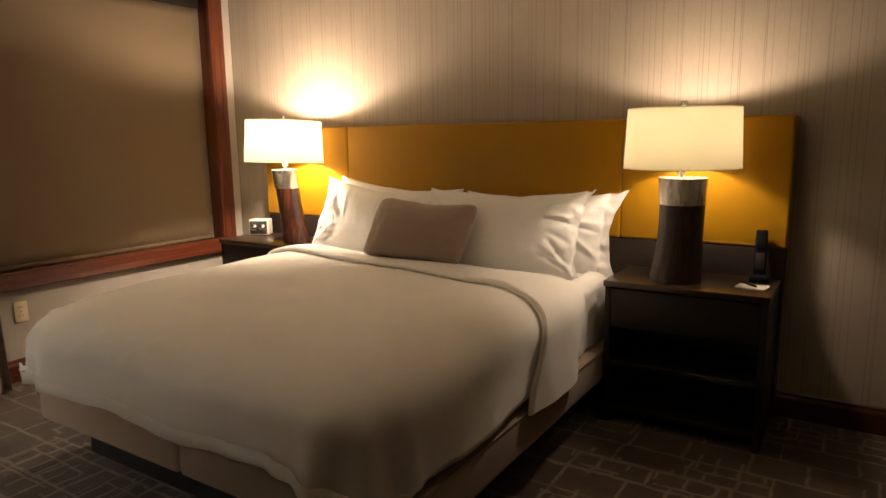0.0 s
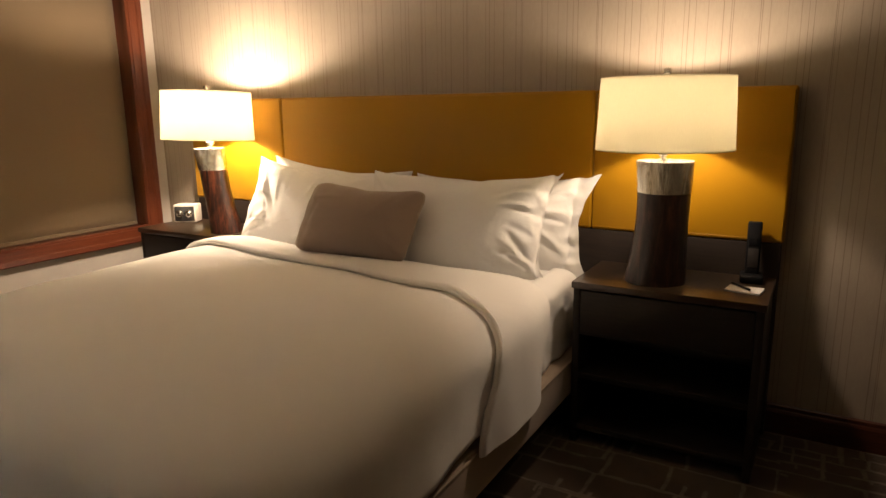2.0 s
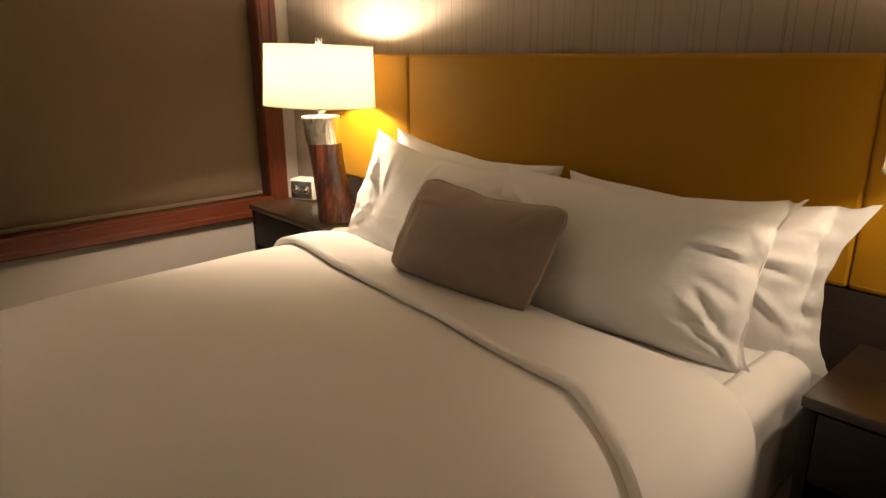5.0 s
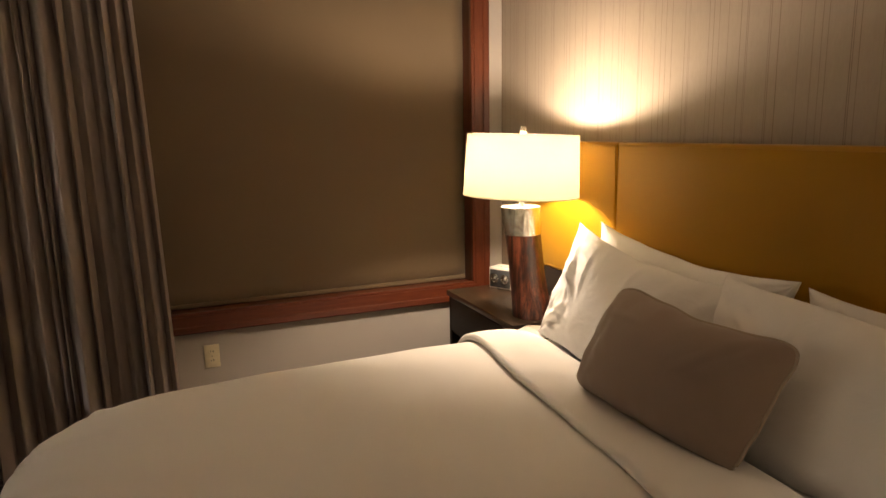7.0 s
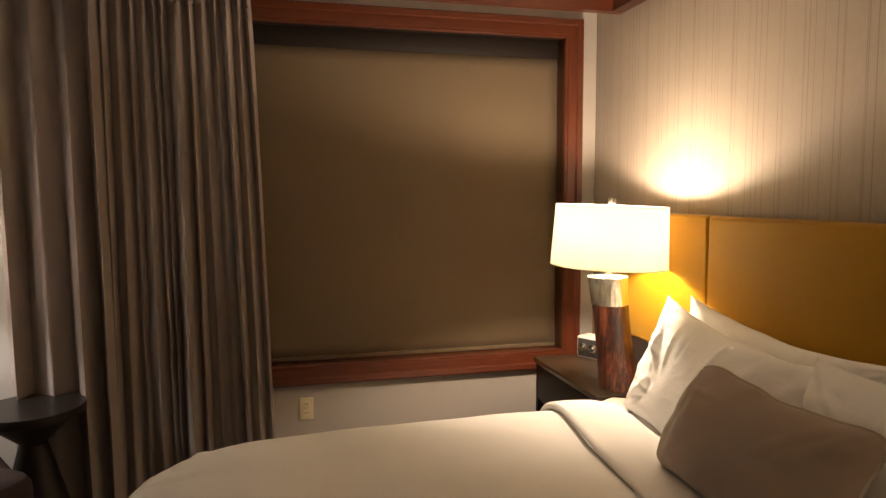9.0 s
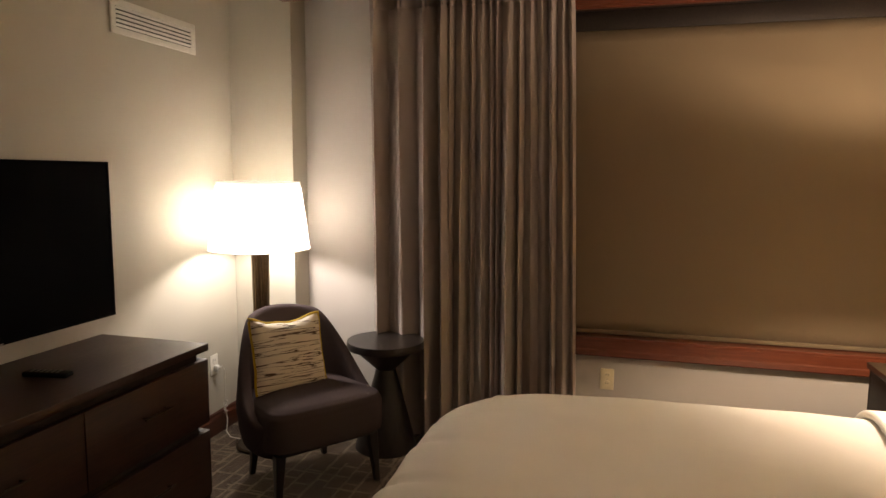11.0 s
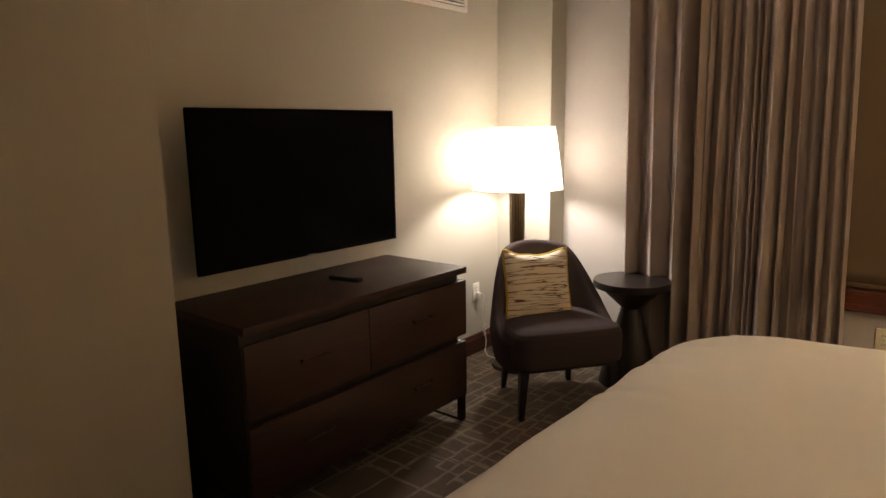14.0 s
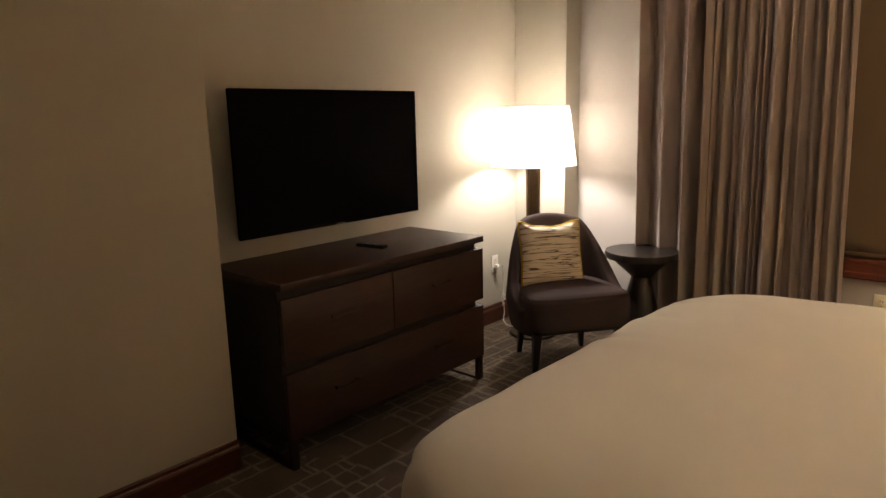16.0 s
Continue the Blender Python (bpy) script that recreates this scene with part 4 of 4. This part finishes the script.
def armchair():
    c = thing("slipper_chair", pose(-3.117, 0.595, 0.0, 0, 0, 143.6), "charcoal upholstered slipper chair with a curved back", "chair")

    def seat(u, v):
        # a rounded cushion, wider in front; u round it, v from the bottom to the middle of the top
        a = 2 * math.pi * u
        k = 5.4
        ca, sa = math.cos(a), math.sin(a)
        r = 1 / (abs(ca) ** k + abs(sa) ** k) ** (1 / k)
        x, y = r * ca, r * sa
        prof = [(0.95, 0.272), (0.985, 0.280), (0.997, 0.300), (1.0, 0.345), (1.0, 0.405), (0.985, 0.436), (0.945, 0.457), (0.86, 0.470), (0.6, 0.486), (0.3, 0.493), (0.0, 0.495)]
        i = v * (len(prof) - 1)
        j = min(int(i), len(prof) - 2)
        f = i - j
        s = prof[j][0] * (1 - f) + prof[j + 1][0] * f
        z = prof[j][1] * (1 - f) + prof[j + 1][1] * f
        wd = 0.318 - 0.045 * (y + 1) / 2
        return Vector((x * s * wd, y * s * 0.275 - 0.012, z + 0.006 * (-y * s)))
    bm = sheet_of(seat, 72, 40)
    bmesh.ops.remove_doubles(bm, verts=bm.verts, dist=0.0004)
    bmesh.ops.holes_fill(bm, edges=[e for e in bm.edges if e.is_boundary])
    part("seat", bm, CHARCOAL, c)

    def top_of(t):
        k = abs(t)
        if k < 0.36:
            return 0.842 - 0.022 * (k / 0.36) ** 2
        return 0.820 - (0.820 - 0.400) * smooth01((k - 0.36) / 0.58) ** 0.9

    def shell():
        n_t, n_z = 72, 22

        def rim(t):
            a = t * radians(118)
            ex = 0.315 * math.sin(a)
            ey = 0.285 * math.cos(a) if abs(a) < math.pi / 2 else 0.42 * math.cos(a)
            return Vector((ex, ey, 0))

        def f(u, v):
            t = u * 2 - 1
            top = top_of(t)
            p = rim(t)
            w = v * 2 * math.pi
            mid, half = (top + 0.235) / 2, (top - 0.235) / 2
            z = mid + half * math.copysign(abs(math.sin(w)) ** 0.30, math.sin(w))
            th = math.copysign(abs(math.cos(w)) ** 0.55, math.cos(w)) * 0.033
            n = Vector((p.x / 0.315 ** 2, p.y / 0.285 ** 2, 0)).normalized()
            rise = max(0.0, z - 0.40) / 0.44
            tip = 1 - 0.75 * max(0.0, (abs(t) - 0.93) / 0.07)
            q = p + n * (th * tip - 0.02 * math.exp(-((z - 0.24) / 0.10) ** 2) * 1.2)
            q.y += 0.055 * rise
            q.x *= 1 - 0.20 * rise
            return Vector((q.x, q.y, z))
        bm = sheet_of(f, n_t, 40)
        bmesh.ops.remove_doubles(bm, verts=bm.verts, dist=0.0004)
        bmesh.ops.holes_fill(bm, edges=[e for e in bm.edges if e.is_boundary])
        return bm
    part("backrest", shell(), CHARCOAL, c)
    part("frame", boxed(-0.25, 0.25, -0.24, 0.22, 0.254, 0.282, 0.004), BLACK_WOOD, c)
    for x, y in ((-0.265, -0.225), (0.265, -0.225), (-0.205, 0.225), (0.205, 0.225)):
        bm = bmesh.new()
        sx, sy = (1 if x > 0 else -1), (1 if y > 0 else -1)
        rows = []
        for z, h in ((0.0, 0.013), (0.13, 0.018), (0.262, 0.024)):
            k = 1 - z / 0.262
            cx, cy = x - sx * 0.02 * (1 - k), y - sy * 0.02 * (1 - k)
            rows.append([bm.verts.new((cx + i * h, cy + j * h, z)) for i, j in ((-1, -1), (1, -1), (1, 1), (-1, 1))])
        for p, q in zip(rows, rows[1:]):
            for i in range(4):
                bm.faces.new((p[i], p[(i + 1) % 4], q[(i + 1) % 4], q[i]))
        bm.faces.new(rows[0][::-1])
        bm.faces.new(rows[-1])
        bmesh.ops.bevel(bm, geom=list(bm.edges), offset=0.002, segments=1, affect="EDGES")
        part("leg", bm, BLACK_WOOD, c)
    chair_m = pose(-3.117, 0.595, 0.0, 0, 0, 143.6)
    pillow("throw_pillow", 0.375, 0.375, 0.13, chair_m @ pose(-0.055, 0.085, 0.640, -15, 1, 0), STROKES, "square ivory throw pillow with dark brushstrokes and yellow edging", "cushion", "", 61, pinch=0.05, wrinkle=0.004, pipe=YELLOW_PIPE, pipe_label="mustard yellow edging", pipe_r=0.008)


armchair()


def floor_lamp():
    l = thing("floor_lamp", pose(-3.43, 0.16, 0.0), "lit floor lamp with a dark fluted column and white shade", "floor lamp")
    part("base", lathe([(0.150, 0.0), (0.155, 0.004), (0.155, 0.016), (0.148, 0.022), (0.05, 0.026), (0.035, 0.040)], 56), BRONZE, l)
    bm = bmesh.new()
    rows = []
    for k in range(11):
        z = 0.035 + (1.17 - 0.035) * k / 10
        r = 0.034 + 0.016 * k / 10
        rows.append([bm.verts.new(((r * (1 - 0.13 * (i % 4 == 0))) * math.cos(2 * math.pi * i / 64), (r * (1 - 0.13 * (i % 4 == 0))) * math.sin(2 * math.pi * i / 64), z)) for i in range(64)])
    for p, q in zip(rows, rows[1:]):
        for i in range(64):
            bm.faces.new((p[i], p[(i + 1) % 64], q[(i + 1) % 64], q[i]))
    bm.faces.new(rows[0][::-1])
    bm.faces.new(rows[-1])
    part("column", bm, COLUMN_BRONZE, l, "fluted dark bronze column")
    zb, zt, rb, rt = 1.125, 1.492, 0.272, 0.222
    bm = lathe([(rb, zb), (rt, zt), (rt - 0.0025, zt), (rb - 0.0025, zb), (rb, zb)], 72, False)
    bmesh.ops.remove_doubles(bm, verts=bm.verts, dist=0.0001)
    part("shade", bm, WHITE_SHADE, l, "white linen tapered shade")
    for z, r in ((zb, rb), (zt, rt)):
        part("shade_ring", tube([(r * math.cos(2 * math.pi * i / 60), r * math.sin(2 * math.pi * i / 60), z) for i in range(61)], 0.0025, 6), WHITE_SHADE, l)
    part("socket", lathe([(0.018, 1.17), (0.018, 1.215), (0.012, 1.22)], 16), CHROME, l)
    part("diffuser", lathe([(rt - 0.004, zt - 0.030), (rt - 0.004, zt - 0.027)], 48), WHITE_SHADE, l, "white diffuser disc")
    part("harp", tube([(0.02, 0, 1.2), (0.06, 0, 1.26), (0.06, 0, 1.40), (0.0, 0, 1.455), (-0.06, 0, 1.40), (-0.06, 0, 1.26), (-0.02, 0, 1.2)], 0.0022, 6), CHROME, l)
    for k in range(3):
        a = 2 * math.pi * k / 3 + 0.5
        part("spoke", tube([(0, 0, 1.484), (rt * math.cos(a), rt * math.sin(a), 1.488)], 0.002, 6), CHROME, l)
    part("bulb", lathe([(0.012, 1.22), (0.016, 1.235), (0.032, 1.285), (0.026, 1.325), (0.008, 1.345)], 20), BULB, l).visible_shadow = False
    lamp = bpy.data.lights.new("lamp_glow", "POINT")
    lamp.energy, lamp.color, lamp.shadow_soft_size = FLOOR_WATTS, LAMP_SOFT, 0.06
    lo = new("lamp_glow", lamp)
    lo.parent = l
    lo.location = (0, 0, 1.29)


floor_lamp()


def outlet(m, label, plastic):
    o = thing("wall_outlet", m, label, "power outlet")
    part("plate", boxed(-0.037, 0.037, -0.006, -0.0005, -0.060, 0.060, 0.003, 3), plastic, o)
    for z in (-0.024, 0.024):
        part("socket", lathe([(0.017, 0), (0.017, 0.002), (0.016, 0.003)], 20), plastic, o, at=pose(0, -0.006, z, 90))
        for x in (-0.006, 0.006):
            part("slot", boxed(x - 0.0012, x + 0.0012, -0.0096, -0.0086, z - 0.002, z + 0.007), BLACK_PLASTIC, o)
    part("screw", lathe([(0.003, 0), (0.002, 0.001)], 10), CHROME, o, at=pose(0, -0.0062, 0, 90))
    return o


outlet(pose(WX, 2.03, 0.406, 0, 0, 90), "ivory duplex power outlet below the window", IVORY)
outlet(pose(-3.485, TY, 0.42, 0, 0, 180), "white power outlet with a lamp cord plugged in", WHITE_PLASTIC)


def lamp_cord():
    c = thing("power_cord", pose(-3.485, TY, 0.40), "clear lamp cord hanging from the outlet to the carpet", "power cord")
    part("plug", boxed(-0.014, 0.014, 0.010, 0.034, -0.018, 0.018, 0.004), WHITE_PLASTIC, c)
    pts = [(0.0, 0.034, 0.0), (-0.02, 0.045, 0.012), (-0.045, 0.045, -0.02), (-0.05, 0.04, -0.12), (-0.045, 0.04, -0.24), (-0.05, 0.05, -0.33), (-0.02, 0.06, -0.385), (0.03, 0.12, -0.394), (0.05, 0.26, -0.394)]
    part("cable", tube(pts, 0.003, 8), WHITE_PLASTIC, c)
    loops = [(-0.047 + 0.012 * math.cos(i * 0.7), 0.042 + 0.010 * math.sin(i * 0.7), -0.20 - 0.0035 * i) for i in range(26)]
    part("coil", tube(loops, 0.003, 6), WHITE_PLASTIC, c, "bundled slack of the cord")


lamp_cord()

# ---- television side ----


def dresser():
    x0, x1, y0, y1 = -2.625, -1.335, TY + 0.03, 0.385
    d = thing("dresser", pose((x0 + x1) / 2, y1, 0.0), "dark walnut dresser with three drawers and sled legs", "dresser")
    w, dp = (x1 - x0) / 2, y1 - y0
    part("top", boxed(-w, w, -dp, 0.0, 0.778, 0.810, 0.002), WALNUT, d, "worn walnut top")
    part("carcass", boxed(-w + 0.035, w - 0.002, -dp + 0.01, -0.035, 0.135, 0.778), ESPRESSO, d)
    part("side_panel", boxed(-w + 0.001, -w + 0.034, -dp, -0.022, 0.135, 0.425, 0.002), ESPRESSO, d)
    part("side_panel", boxed(-w + 0.001, -w + 0.034, -dp, -0.022, 0.462, 0.742, 0.002), ESPRESSO, d)
    for a, b, z0, z1, hs in ((-w + 0.001, 0.028, 0.462, 0.742, (-0.30,)), (0.033, w - 0.001, 0.462, 0.742, (0.34,)), (-w + 0.001, w - 0.001, 0.135, 0.425, (-0.30, 0.34))):
        dr = part("drawer", boxed(a, b, -0.030, -0.004, z0, z1, 0.002), WALNUT, d, "walnut veneered drawer front")
        for h in hs:
            zc = (z0 + z1) / 2 + 0.02
            bm = tube([(h - 0.075, 0.020, zc), (h + 0.075, 0.020, zc)], 0.005, 8)
            for s in (-0.06, 0.06):
                tube([(h + s, -0.004, zc), (h + s, 0.020, zc)], 0.004, 8, bm)
            part("handle", bm, BRONZE, dr, "dark bar handle")
    for sx in (-1, 1):
        x = sx * (w - 0.022)
        bm = bmesh.new()
        box(bm, x - 0.016, x + 0.016, -0.040, -0.010, 0.012, 0.150)
        box(bm, x - 0.016, x + 0.016, -dp + 0.02, -dp + 0.05, 0.012, 0.150)
        box(bm, x - 0.016, x + 0.016, -dp + 0.02, -0.010, 0.0, 0.012)
        part("sled_leg", bm, BRONZE, d, "flat dark metal sled leg")


dresser()


def remote():
    r = thing("remote_control", pose(-2.06, 0.12, 0.8105, 0, 0, 100), "black television remote lying on the dresser", "remote control")
    part("body", boxed(-0.085, 0.085, -0.022, 0.022, 0.0, 0.018, 0.006, 3), BLACK_PLASTIC, r)
    for i in range(6):
        for j in (-0.011, 0.0, 0.011):
            part("button", boxed(-0.06 + i * 0.02, -0.05 + i * 0.02, j - 0.0035, j + 0.0035, 0.018, 0.0195), GREY_DIAL, r)


remote()


def television():
    t = thing("television", pose(-1.963, TY, 0.0), "black flat television held off the wall by an arm, switched off", "television")
    w, z0, z1, y = 0.558, 0.932, 1.581, 0.208
    part("cabinet", boxed(-w, w, y - 0.022, y - 0.004, z0 + 0.002, z1 - 0.002, 0.004), SCREEN, t)
    part("rear_housing", boxed(-0.40, 0.40, y - 0.062, y - 0.021, z0 + 0.03, z0 + 0.43, 0.012), BLACK_PLASTIC, t, "deeper black rear housing")
    part("screen", boxed(-w + 0.010, w - 0.010, y - 0.004, y - 0.0015, z0 + 0.013, z1 - 0.011, 0.0008), SCREEN, t, "dark glossy screen")
    for a, b, c, d in ((-w, w, z1 - 0.011, z1), (-w, w, z0, z0 + 0.014), (-w, -w + 0.009, z0 + 0.012, z1 - 0.011), (w - 0.009, w, z0 + 0.012, z1 - 0.011)):
        part("bezel", boxed(a, b, y - 0.012, y, c, d, 0.001), SCREEN, t)
    part("badge", boxed(-0.028, 0.028, y + 0.0002, y + 0.001, z0 + 0.001, z0 + 0.007), CHROME, t, "small plain silver badge")
    part("wall_plate", boxed(-0.11, 0.11, 0.0005, 0.022, 1.10, 1.36, 0.003), BLACK_PLASTIC, t)
    part("mount_arm", boxed(-0.05, 0.05, 0.020, 0.140, 1.19, 1.27, 0.004), BLACK_PLASTIC, t, "black folded mounting arm")
    part("bracket", boxed(-0.20, 0.20, 0.136, y - 0.060, 1.14, 1.32, 0.003), BLACK_PLASTIC, t)


television()


def air_vent():
    v = thing("air_vent", pose(-3.105, TY, 2.253), "white metal air vent with horizontal slats", "air vent")
    w, h, b = 0.305, 0.079, 0.030
    for x0, x1, z0, z1 in ((-w, w, h - b, h), (-w, w, -h, -h + b), (-w, -w + b, -h + b, h - b), (w - b, w, -h + b, h - b)):
        part("frame", boxed(x0, x1, 0.0005, 0.010, z0, z1, 0.002), WHITE_METAL, v)
    part("backing", boxed(-w + b, w - b, 0.0005, 0.002, -h + b, h - b), DARK_VOID, v)
    for i in range(5):
        z = -h + b + (2 * h - 2 * b) * (i + 0.5) / 5
        part("slat", boxed(-w + b, w - b, -0.008, 0.008, -0.0012, 0.0012, 0.0005), WHITE_METAL, v, at=pose(0, 0.009, z, 35))


air_vent()
